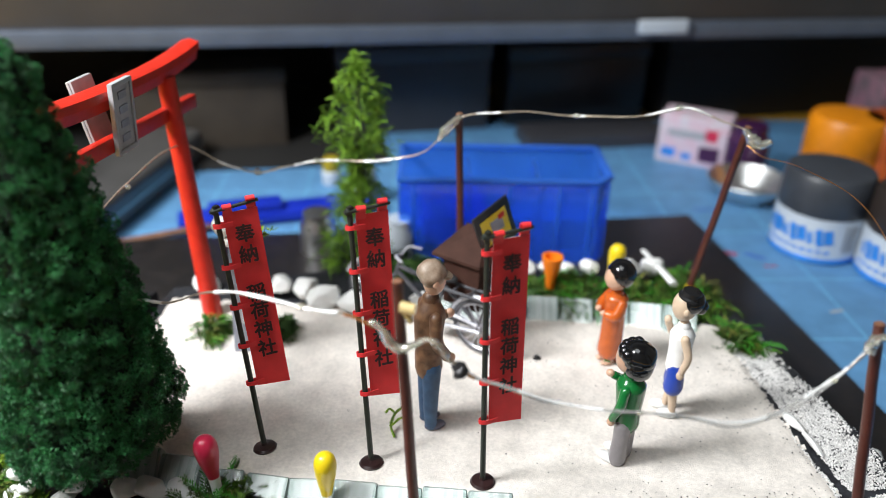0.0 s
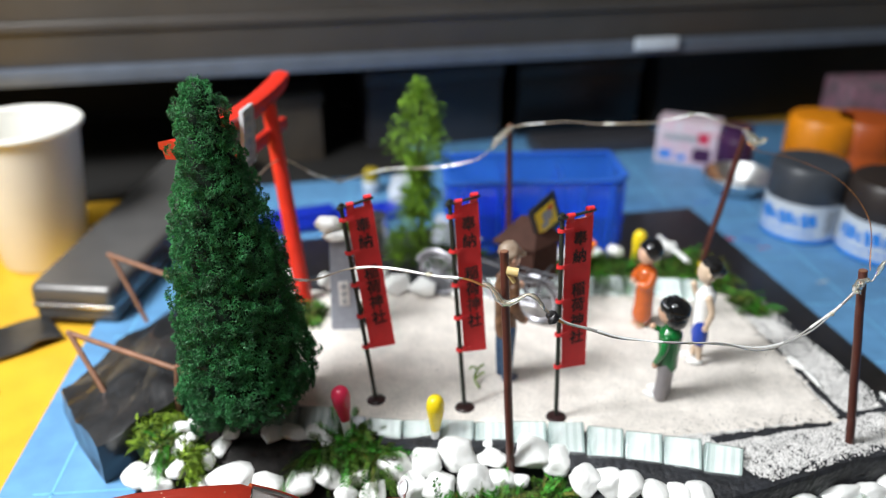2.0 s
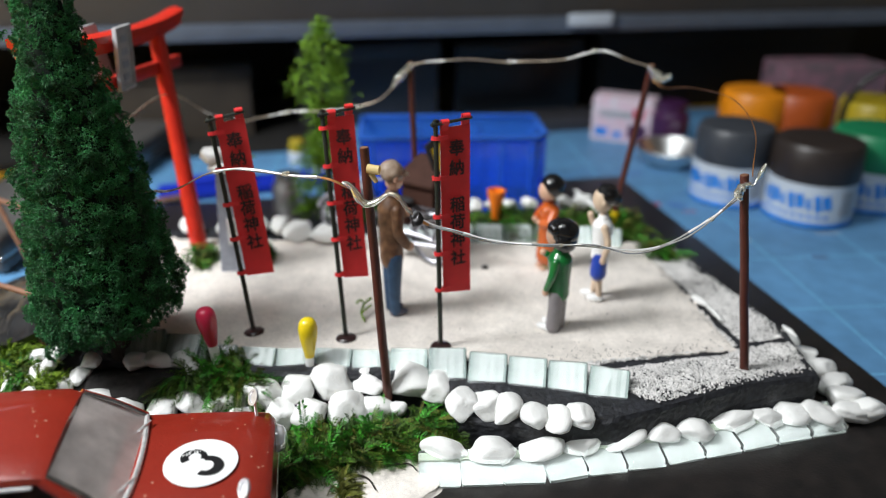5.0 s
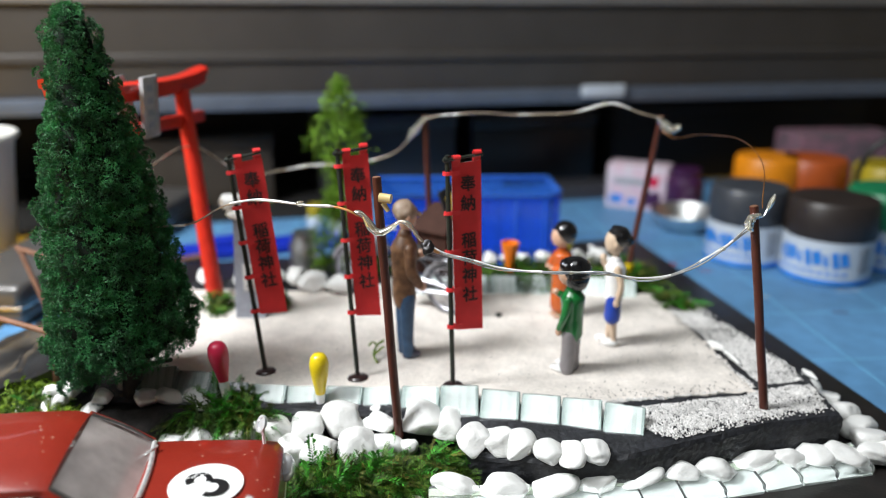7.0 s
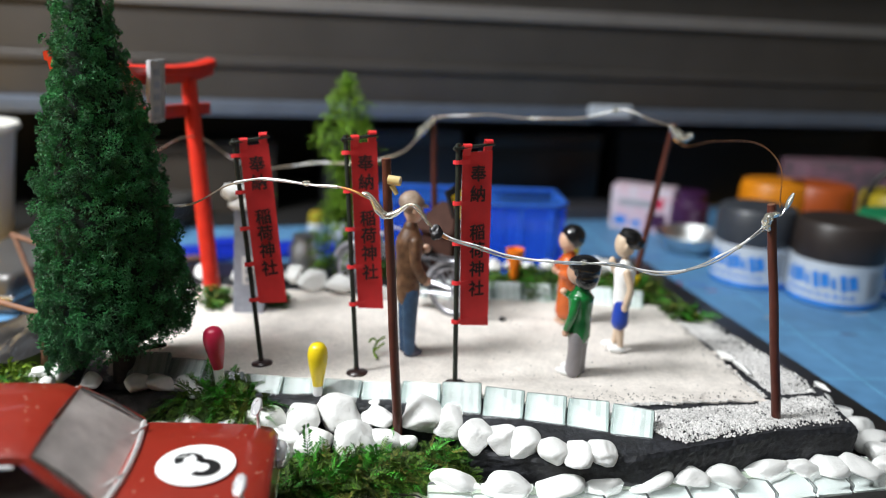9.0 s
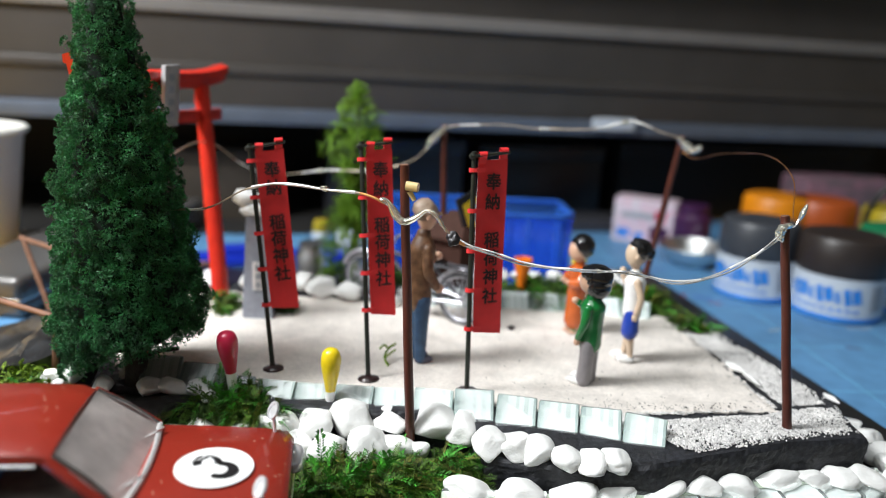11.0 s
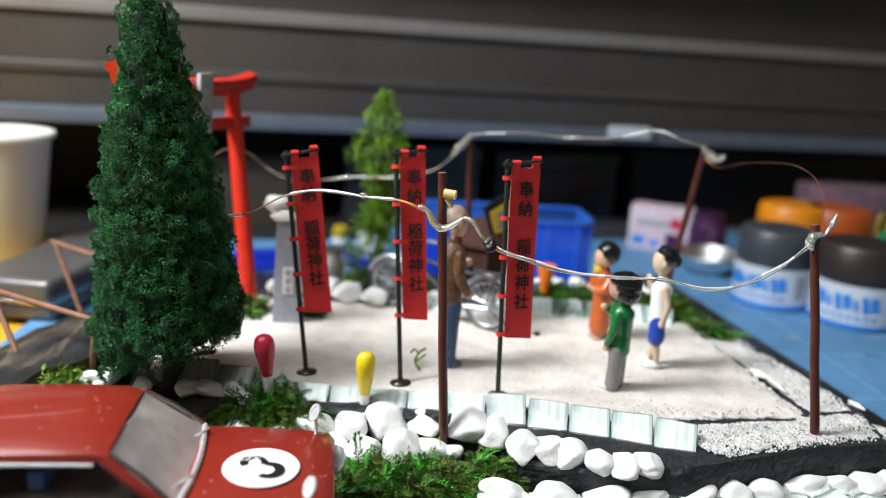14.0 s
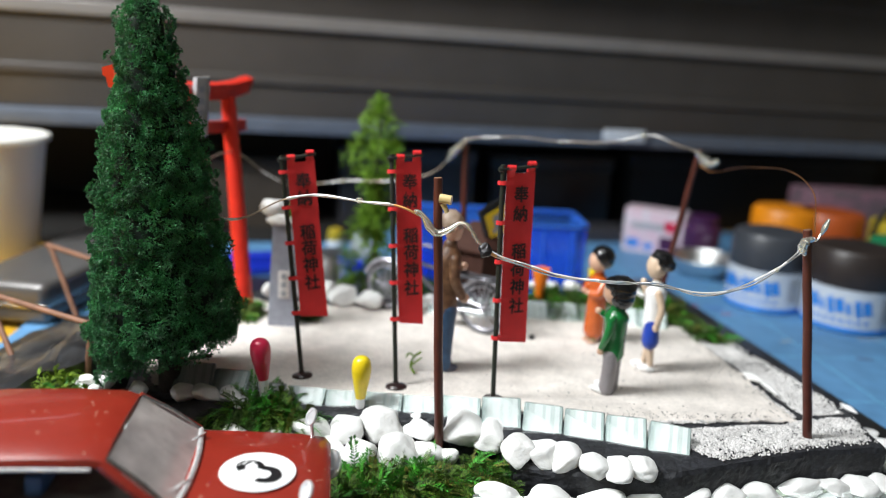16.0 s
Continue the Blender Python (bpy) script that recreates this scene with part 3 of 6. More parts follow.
RIM = [(STRIP[k - 1], STRIP[k]) for k in (0, 1, 2, 7, 8, 9, 10)]
count = 0
while count < 24000:
    x, y = rng.uniform(3.0, 10.8), rng.uniform(11.0, 20.8)
    if not inside(x, y, STRIP):
        continue
    crack = min(seg_dist(x, y, (8.95, 13.75), (8.05, 17.6)), seg_dist(x, y, (8.05, 17.6), (7.6, 18.8)) + 0.04, seg_dist(x, y, (5.0, 12.6), (8.3, 13.4)), seg_dist(x, y, (8.3, 13.4), (8.95, 13.75)) + 0.05, seg_dist(x, y, (8.95, 13.75), (10.4, 14.15)) + 0.03)
    edge = min(seg_dist(x, y, a, b) for a, b in RIM)
    keep = min(1.0, max(0.0, (crack - 0.115 - 0.07 * noise.noise(Vector((x * 2.2, y * 2.2, 4)))) / 0.05)) * min(1.0, max(0.035, (edge + 0.26 * noise.noise(Vector((x * 1.6, y * 1.6, 8))) + 0.16 * noise.noise(Vector((x * 5, y * 5, 2)))) / 0.5)) * (0.72 + 0.55 * noise.noise(Vector((x * 3.1, y * 3.1, 12))))
    if rng.uniform() > keep * (0.8 + 0.4 * noise.noise(Vector((x * 2, y * 2, 0)))):
        continue
    s = rng.uniform(0.014, 0.034) * (1.25 if edge < 0.4 and rng.uniform() < 0.5 else 1.0)
    q = Euler(rng.uniform(0, 6.28, 3)).to_matrix()
    k = len(vs)
    for o in OCT * rng.uniform(0.7, 1.2, (6, 1)) * s:
        p = q @ Vector(o)
        vs.append(((x + p.x) * CM, (y + p.y) * CM, (1.508 + 0.6 * s + p.z) * CM))
    fs += [(a + k, b + k, c + k) for a, b, c in OF]
    count += 1
me = bpy.data.meshes.new("loose_grit")
me.from_pydata(vs, [], fs)
me.materials.append(M["grain"])
tagged(new("loose_grit", me), "pale coarse grit scattered over the black base", "grit", kind="stuff")

# sparse dark specks of grit on the sand beside the cracks
vs, fs = [], []
count = 0
while count < 420:
    x, y = rng.uniform(1.5, 8.9), rng.uniform(12.6, 19.5)
    crack = min(seg_dist(x, y, (8.95, 13.75), (7.8, 18.4)), seg_dist(x, y, (3.6, 12.6), (8.3, 13.4)))
    if not inside(x, y, YARD) or rng.uniform() > math.exp(-crack / 0.22) + 0.012:
        continue
    s = rng.uniform(0.008, 0.024)
    k = len(vs)
    for o in OCT * rng.uniform(0.7, 1.2, (6, 1)) * s:
        vs.append(((x + o[0]) * CM, (y + o[1]) * CM, (SAND + 0.02 + o[2]) * CM))
    fs += [(a + k, b + k, c + k) for a, b, c in OF]
    count += 1
me = bpy.data.meshes.new("dark_grit")
me.from_pydata(vs, [], fs)
me.materials.append(M["grain_dark"])
tagged(new("dark_grit", me), "fine dark specks of grit strewn on the sand", "grit", kind="stuff")

# ---- pebbles and glass tiles ----
pebble_meshes = []
for k in range(14):
    bm = bmesh.new()
    stone(bm, 1.2, k + 11)
    for v in bm.verts:
        v.co *= 100 * 0.01
    pebble_meshes.append(finish(bm, "pebble", M["pebble"]))


def pebbles(name, label, rows, z, seed, group="pebble borders", tilt=25, grow=1.08, flat=1.0):
    th = tagged(new(name), label, "pebbles", group)
    th.empty_display_size = 0.01
    th.matrix_basis = pose(rows[0][0] * CM, rows[0][1] * CM, 0)
    rnd = random.Random(seed)
    for row in rows:
        x, y, w, d = row[:4]
        zz = row[4] if len(row) > 4 else z
        o = new("pebble", pebble_meshes[rnd.randrange(14)])
        o.parent = th
        a = row[5] if len(row) > 5 else rnd.uniform(-30, 30)
        m = pose((x - rows[0][0]) * CM, (y - rows[0][1]) * CM, zz * CM, rnd.uniform(-tilt, tilt), rnd.uniform(-15, 15), a)
        o.matrix_basis = m @ Matrix.Diagonal((w * grow, d * grow, min(w, d) * grow * flat * rnd.uniform(0.75, 0.95), 1))
    return th


pebbles("pebble_row", "white pebbles leaning on the black base below the glass tiles",
        [(1.17, 11.0, .37, .36, 1.38, -35), (1.76, 10.98, .34, .40, 1.37, 10), (2.28, 10.86, .32, .44, 1.36, -15), (2.95, 10.74, .29, .40, 1.35, 12), (3.50, 10.60, .26, .46, 1.34, -8), (4.04, 10.66, .27, .44, 1.36, 5)], 1.4, 3, tilt=10, grow=1.04)
pebbles("pebble_bank", "double row of white pebbles in front of the glass tiles",
        [(-5.6, 11.4, .36, .30, 0.95), (-4.8, 11.5, .40, .32, 0.95), (-3.95, 11.8, .46, .38, 1.08), (-3.02, 11.9, .44, .38, 1.15), (-2.1, 12.05, .54, .44, 1.2), (-1.27, 12.15, .42, .34, 1.2), (-0.15, 12.15, .50, .42, 1.27), (0.6, 11.95, .40, .36, 1.2),
         (-3.37, 11.2, .36, .34, .8), (-2.6, 11.25, .42, .38, .85), (-1.66, 11.35, .50, .44, .85), (-0.9, 11.6, .36, .30, .85), (-0.45, 11.55, .22, .22, .8),
         (-4.4, 11.1, .34, .32, .75), (-6.35, 11.35, .42, .34, .8), (-7.25, 11.1, .46, .38, .8), (-8.2, 11.1, .64, .46, .85), (-5.1, 11.0, .3, .3, .7),
         (-7.25, 12.25, .30, .24, 1.62), (-6.7, 12.35, .32, .26, 1.64), (-6.1, 12.4, .26, .24, 1.6), (-8.45, 12.3, .24, .2, 1.6), (-5.75, 12.2, .22, .2, 1.5)], 0.9, 5, grow=1.04)
pebbles("pebble_heap", "heap of white pebbles at the corner beside the tree",
        [(-10.9, 11.4, .46, .42, .8), (-10.3, 11.7, .40, .36, 1.0), (-10.2, 11.0, .44, .40, .75), (-9.6, 11.3, .36, .34, 1.15), (-9.7, 12.0, .40, .36, 1.3), (-10.5, 12.3, .40, .38, 1.0), (-9.1, 11.8, .34, .38, 1.1), (-9.0, 11.1, .36, .36, .8), (-8.7, 12.1, .28, .42, 1.3), (-10.0, 12.7, .38, .34, 1.35), (-9.6, 13.0, .3, .34, 1.45), (-9.75, 12.35, .2, .18, 1.78), (-9.45, 12.1, .18, .2, 1.6), (-9.6, 14.2, .3, .4, 1.6), (-9.6, 15.2, .34, .4, 1.7)], 0.9, 8, grow=0.84)
pebbles("pebble_row", "white pebbles lying along the top of the low glass wall",
        [(0.87, 10.09, 0.5, 0.29, 0.68, 0), (1.94, 10.07, 0.52, 0.32, 0.68, 5), (3.05, 10.2, 0.44, 0.31, 0.68, 12), (4.04, 10.36, 0.46, 0.27, 0.68, 14), (5.12, 10.68, 0.46, 0.31, 0.68, 20), (6.17, 10.91, 0.44, 0.31, 0.68, 8), (7.09, 11.01, 0.42, 0.31, 0.68, 15), (8.14, 11.44, 0.54, 0.31, 0.68, 22), (9.02, 11.56, 0.4, 0.29, 0.68, 10), (9.76, 11.82, 0.42, 0.32, 0.68, 30), (10.58, 11.8, 0.5, 0.31, 0.68, 0), (11.37, 11.95, 0.46, 0.32, 0.68, 20)], 1.4, 13, tilt=12, grow=1.08, flat=0.8)
pebbles("pebble_row", "white pebbles along the side of the black base",
        [(9.95, 17.8, .26, .22, .7), (10.2, 16.9, .28, .24, .7), (10.5, 16.1, .30, .24, .7), (10.85, 15.3, .34, .26, .7), (11.05, 14.6, .40, .28, .7), (11.3, 13.95, .38, .30, .7), (11.42, 13.25, .36, .32, .7), (11.4, 12.5, .40, .34, .7), (11.75, 12.0, .36, .34, .72)], 0.7, 17)
pebbles("pebble_row", "white pebbles at the back of the yard",
        [(-4.5, 20.3, .7, .55, 1.9), (-3.5, 20.2, .6, .5, 1.85), (-5.2, 20.7, .5, .5, 2.0), (-2.1, 19.9, .45, .4, 1.8), (-1.5, 20.6, .5, .4, 1.8), (-7.0, 20.6, .5, .4, 1.8), (-8.4, 20.9, .5, .4, 1.8), (-6.0, 20.9, .5, .4, 1.9), (1.8, 22.6, .36, .36, 2.1), (2.45, 22.7, .34, .34, 2.1), (3.1, 22.7, .36, .34, 2.1), (3.85, 22.9, .36, .36, 2.1), (5.2, 23.0, .4, .36, 2.1), (5.95, 23.2, .4, .4, 2.1)], 1.9, 23, grow=0.74)

pebbles("stone_sliver", "thin white stone slivers wedged in the crack of the base",
        [(8.45, 16.2, .10, .42, 1.62, 14), (8.68, 15.4, .08, .40, 1.62, 14), (10.55, 14.6, .07, .3, 1.55, 10)], 1.6, 29, tilt=6)

bm = bmesh.new()
box(bm, (0, 0, 0), (0.99, 0.99, 0.44), 0.07, 0, seg=4)
glass_mesh = finish(bm, "glass_tile", M["glass"])
# the coloured backing shows as unequal upright streaks
bm = bmesh.new()
left = -0.465
for width, k in ((0.10, 2), (0.14, 1), (0.20, 0), (0.08, 1), (0.12, 0), (0.11, 1), (0.12, 0), (0.06, 2)):
    box(bm, (left + width / 2, 0.0, -0.01), (width, 0.92, 0.37 + 0.006 * k), 0.0, k)
    left += width
tile_mesh = (glass_mesh, finish(bm, "core", [M["core"], M["core2"], M["core3"]]))


# the tiles of the low wall are clear right through, with a thin pale back
bm = bmesh.new()
box(bm, (0, 0, 0), (0.97, 0.94, 0.36), 0.09, 0, seg=3)
glass_mesh = finish(bm, "glass_tile", M["glass"])
bm = bmesh.new()
box(bm, (0, 0, -0.10), (0.90, 0.86, 0.10), 0.0, 0)
box(bm, (0, 0.30, -0.01), (0.88, 0.22, 0.10), 0.0, 1)
clear_tile_mesh = (glass_mesh, finish(bm, "core", [M["core"], M["core_green"]]))


def tiles(name, label, rows, tilt, group="glass tile borders", mesh=tile_mesh):
    th = tagged(new(name), label, "glass tiles", group)
    th.empty_display_size = 0.01
    th.matrix_basis = pose(rows[0][0] * CM, rows[0][1] * CM, 0)
    rnd = random.Random(len(rows))
    for x, y, z, a in rows:
        o = new("glass_tile", mesh[0])
        o.visible_shadow = False
        o.parent = th
        new("core", mesh[1]).parent = o
        o.matrix_basis = pose((x - rows[0][0]) * CM, (y - rows[0][1]) * CM, z * CM, 0, 0, a + rnd.uniform(-2, 2)) @ pose(0, 0, 0, tilt + rnd.uniform(-4, 4), rnd.uniform(-3, 3), 0)
    return th


tiles("glass_tile_border", "pale clear glass mosaic tiles edging the sand yard",
      [(-7.15, 12.75, 1.72, 8), (-6.2, 12.7, 1.62, -6), (-5.25, 12.6, 1.38, 5), (-4.2, 12.55, 1.36, -4), (-3.2, 12.55, 1.34, 6), (-2.2, 12.55, 1.36, -3), (-1.2, 12.5, 1.36, 4), (-0.2, 12.5, 1.42, 0),
       (0.82, 12.35, 1.55, -2), (1.85, 12.2, 1.52, -6), (2.87, 12.05, 1.5, -8), (3.88, 11.88, 1.5, -9), (4.87, 11.62, 1.5, -12)], 36)
# the course of the low wall: x, y
WALL = ((0.0, 3.0, 5.4, 7.5, 10.3, 12.0), (9.52, 9.78, 10.32, 10.88, 11.72, 12.15))
tiles("glass_tile_wall", "low wall of clear glass mosaic tiles along the board's edge",
      [(x, float(np.interp(x, *WALL)), 0.55, math.degrees(math.atan(np.interp(x + 0.5, *WALL) - np.interp(x - 0.5, *WALL)))) for x in (0.66 + 0.98 * k for k in range(11))], 9, mesh=clear_tile_mesh)
tiles("glass_tile_border", "pale glass tiles edging the sand before the hedge",
      [(-1.0, 20.35, 1.62, 0), (0.1, 20.5, 1.62, 0), (1.2, 20.6, 1.62, 2), (2.25, 20.65, 1.62, 2), (3.3, 20.65, 1.62, 0), (4.35, 20.65, 1.62, 0), (5.4, 20.6, 1.62, -3), (6.4, 20.5, 1.62, -5)], 32)

# ---- moss ----
moss(-1.15, 10.42, 0.38, 1.75, 0.66, 0.5, 520, M["moss"], "green fern moss spreading on the board", 1, 0.48, 14)
moss(-2.35, 9.85, 0.38, 1.1, 0.55, 0.42, 290, M["moss"], "green fern moss beside the red car", 2, 0.46, 14)
moss(0.4, 11.0, 0.38, 0.75, 0.5, 0.55, 160, M["moss"], "green fern moss against the black base", 3, 0.35)
moss(-5.1, 12.1, 1.12, 1.1, 0.65, 0.58, 320, M["moss"], "dark green moss round the red pin", 4, 0.46)
moss(-10.75, 12.75, 0.95, 0.95, 0.75, 0.8, 300, M["moss_bright"], "bright green moss on the white pebbles", 5, 0.26)
moss(-9.35, 11.6, 1.0, 0.5, 0.45, 0.65, 170, M["moss_bright"], "bright green moss between white pebbles", 6, 0.3)
moss(-10.1, 12.1, 1.1, 0.6, 0.5, 0.55, 170, M["moss"], "olive green moss creeping over the pebble heap", 13, 0.26)
moss(3.9, 21.7, 1.5, 2.5, 0.85, 0.75, 620, M["moss"], "low green moss hedge behind the yard", 7, 0.35)
moss(6.9, 22.0, 1.5, 0.9, 1.2, 0.75, 320, M["moss"], "green moss at the hedge corner", 8, 0.35)
moss(8.1, 19.9, 1.4, 0.55, 0.75, 0.45, 160, M["moss"], "green moss at the end of the hedge", 9, 0.3)
moss(-5.5, 18.75, 1.55, 0.45, 0.4, 0.5, 110, M["moss_dark"], "dark moss at the foot of the stone tablet", 10, 0.3)
moss(-7.4, 18.4, 1.55, 0.3, 0.5, 0.5, 90, M["moss"], "moss beside the stone tablet", 11, 0.3)
moss(-3.0, 23.0, 1.4, 1.4, 0.7, 0.8, 260, M["moss_dark"], "dark moss under the light green tree", 12, 0.35)

bm = bmesh.new()
ball(bm, (0, 0, 0), (1.75, 0.95, 0.16), 0, 4, 0.35, 8)
single("sand_patch", bm, M["sand"], -0.80, 9.15, 0.40, 12, "cream sand patch on the board beside the moss", "sand")
# dry roots lying over the sand
for k, pts in enumerate(([(-0.9, 9.82, 0.6), (-0.45, 9.72, 0.58), (-0.05, 9.75, 0.56), (0.15, 9.5, 0.56)], [(-1.5, 9.35, 0.58), (-1.0, 9.2, 0.60), (-0.75, 8.8, 0.6)])):
    bm = bmesh.new()
    tube(bm, spline(pts, 6), 0.03, 7, 0, lambda t: 1.1 - 0.7 * t)
    single("dry_root", bm, M["bark"], 0, 0, 0, 0, "thin dry brown root lying on the sand patch", "root", "dry roots")
moss(-1.45, 8.9, 0.45, 0.32, 0.4, 0.22, 60, M["moss_olive"], "olive dry moss creeping over the sand patch", 21, 0.28)
bm = bmesh.new()
ball(bm, (0, 0, 0), (1.6, 0.75, 0.55), 0, 4, 0.5, 6)
single("soil_mound", bm, M["soil"], -7.2, 12.0, 0.95, 5, "dark soil mound at the foot of the tree", "soil")

# ---- trees ----


def conifer(x, y, z, label):
    th = thing("conifer_tree", x, y, z, 0, label, "tree")
    rng = np.random.default_rng(12)
    bm = bmesh.new()
    tube(bm, spline([(0, 0, -0.4), (0.03, 0, 0.6), (-0.05, 0.02, 1.7)], 5), 0.27, 12, 0, lambda t: 1.35 - 0.45 * t)
    for k in range(7):
        a = k * 0.9
        tube(bm, spline([(0, 0, 0.9 + 0.1 * k), (0.5 * math.cos(a), 0.5 * math.sin(a), 1.2 + 0.1 * k), (1.1 * math.cos(a), 1.1 * math.sin(a), 1.35 + 0.12 * k)], 4), 0.06, 6)
    part("trunk", bm, M["bark"], th)
    H1 = 10.22

    def axis(h):
        return -0.04 - 0.046 * (h - 1.85)

    def low(a):
        """The hem of the crown hangs lower on one side."""
        return 1.42 + 0.30 * math.cos(a) - 0.10 * math.sin(a) - 0.40 * max(0.0, -math.cos(a)) ** 2 + 0.08 * math.sin(3 * a + 1)

    def radius(h, a):
        t = (h - 1.6) / (H1 - 1.6)
        r = 1.80 - 1.43 * t + 0.11 * math.sin(math.pi * max(0.0, t)) + 0.12 * max(0.0, 0.16 - t) / 0.16
        r *= math.sqrt(max(0.0, 1 - max(0.0, (t - 0.93) / 0.07) ** 2))
        r *= 1 - 0.15 * math.exp(-(((h - 8.95 + 0.28 * math.sin(a - 0.6)) / 0.20) ** 2))
        r *= min(1.0, 0.80 + 0.2 * (h - low(a)) / 0.8) * (1 - 0.13 * max(0.0, -math.cos(a)) * math.exp(-(((h - 1.4) / 1.1) ** 2)))
        lump = 1 + 0.07 * noise.noise(Vector((1.7 * math.cos(a), 1.7 * math.sin(a), h * 1.25))) + 0.05 * noise.noise(Vector((4 * math.cos(a), 4 * math.sin(a), h * 2.6)))
        return r * lump

    # inner cone coloured dark to paint the shade between the needle sprays
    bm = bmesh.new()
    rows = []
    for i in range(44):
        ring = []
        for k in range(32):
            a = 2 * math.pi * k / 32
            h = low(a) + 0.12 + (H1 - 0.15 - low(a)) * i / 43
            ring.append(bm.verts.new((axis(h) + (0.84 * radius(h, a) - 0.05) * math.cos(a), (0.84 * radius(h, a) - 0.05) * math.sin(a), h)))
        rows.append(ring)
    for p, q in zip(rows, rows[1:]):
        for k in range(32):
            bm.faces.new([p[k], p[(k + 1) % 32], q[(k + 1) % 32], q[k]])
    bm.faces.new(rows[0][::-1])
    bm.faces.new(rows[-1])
    part("crown_core", bm, M["fir_shade"], th)
    # small rounded sprays of short needles, set close together all over the cone
    seeds = []
    h, turn = 0.62, 0.0
    while h < H1 - 0.02:
        ring = max(3, int(2 * math.pi * radius(max(h, 1.5), 0) / 0.25))
        for k in range(ring):
            a = 2 * math.pi * (k + 0.42 * rng.normal()) / ring + turn
            hh = h + 0.055 * rng.normal()
            if hh < low(a) - 0.02 or hh > H1 - 0.03:
                continue
            r = radius(hh, a)
            out = np.array([math.cos(a), math.sin(a), 0.15 + 0.35 * rng.normal()])
            out /= np.linalg.norm(out)
            rad = rng.uniform(0.10, 0.21)
            sink = 0.10 + 0.11 * rng.normal()
            c = np.array([axis(hh) + (r - sink) * math.cos(a), (r - sink) * math.sin(a), hh])
            for _ in range(int(1500 * rad * rad) + 14):
                d = rng.normal(size=3) + 1.0 * out
                d /= np.linalg.norm(d)
                seeds.append((tuple(c + d * rad * rng.uniform(0.55, 1.0)), tuple(d)))
        h += 0.155
        turn += 0.37
    # the hem and the underside
    for _ in range(1500):
        a, r = rng.uniform(0, 2 * math.pi), math.sqrt(rng.uniform(0.05, 1))
        hh = low(a) + 0.06 * rng.normal() + 0.12 * (1 - r)
        rr = r * (radius(low(a) + 0.1, a) + 0.02)
        seeds.append(((axis(hh) + rr * math.cos(a), rr * math.sin(a), hh), (0.7 * math.cos(a), 0.7 * math.sin(a), -0.7)))
    for _ in range(160):
        d = rng.normal(size=3) + np.array([0, 0, 1.0])
        d /= np.linalg.norm(d)
        seeds.append((tuple(np.array([axis(H1), 0, H1 - 0.28]) + d * np.array([0.22, 0.22, 0.28])), tuple(d)))
    tagged(tufts("crown", seeds, 0.060, M["fir"], th, rng, lean=0.55, blades=7, thin=0.13), kind="stuff")
    return th


conifer(-7.8, 12.75, 1.15, "dark green flocked conical tree with a short dark trunk")


def thuja(x, y, z):
    th = thing("moss_tree", x, y, z, 0, "light green tapering tree made of moss on a stem", "tree")
    rng = np.random.default_rng(31)
    bm = bmesh.new()
    tube(bm, spline([(0, 0, 0), (0.1, 0, 2), (0.0, 0, 4.5), (0.1, 0, 6.3)], 5), 0.14, 8, 0, lambda t: 1.2 - 0.9 * t)
    part("trunk", bm, M["bark"], th)
    seeds = []
    for lo, hi, r0, cx in ((0.0, 3.6, 1.1, -0.45), (1.9, 4.35, 0.66, 0.1), (4.15, 7.15, 1.15, 0.1)):
        for _ in range(800):
            t = rng.uniform() ** 1.2
            h = lo + (hi - lo) * t
            r = r0 * (0.45 + 0.55 * min(1, t * 6)) * (1 - t) * (1 + 1.1 * noise.noise(Vector((h * 1.7, cx * 9, lo))))
            a = rng.uniform(0, 2 * math.pi)
            rr = r * rng.uniform(0.45, 1.0) * (1 + 0.3 * math.sin(3 * a + h * 2))
            seeds.append(((cx * (1 - t) + rr * math.cos(a), rr * math.sin(a), h), (math.cos(a) * 0.6, math.sin(a) * 0.6, 0.7)))
    tagged(fronds("crown", seeds, 0.42, M["thuja"], th, rng), kind="stuff")


thuja(-3.84, 23.05, 1.5)

# ---- torii ----


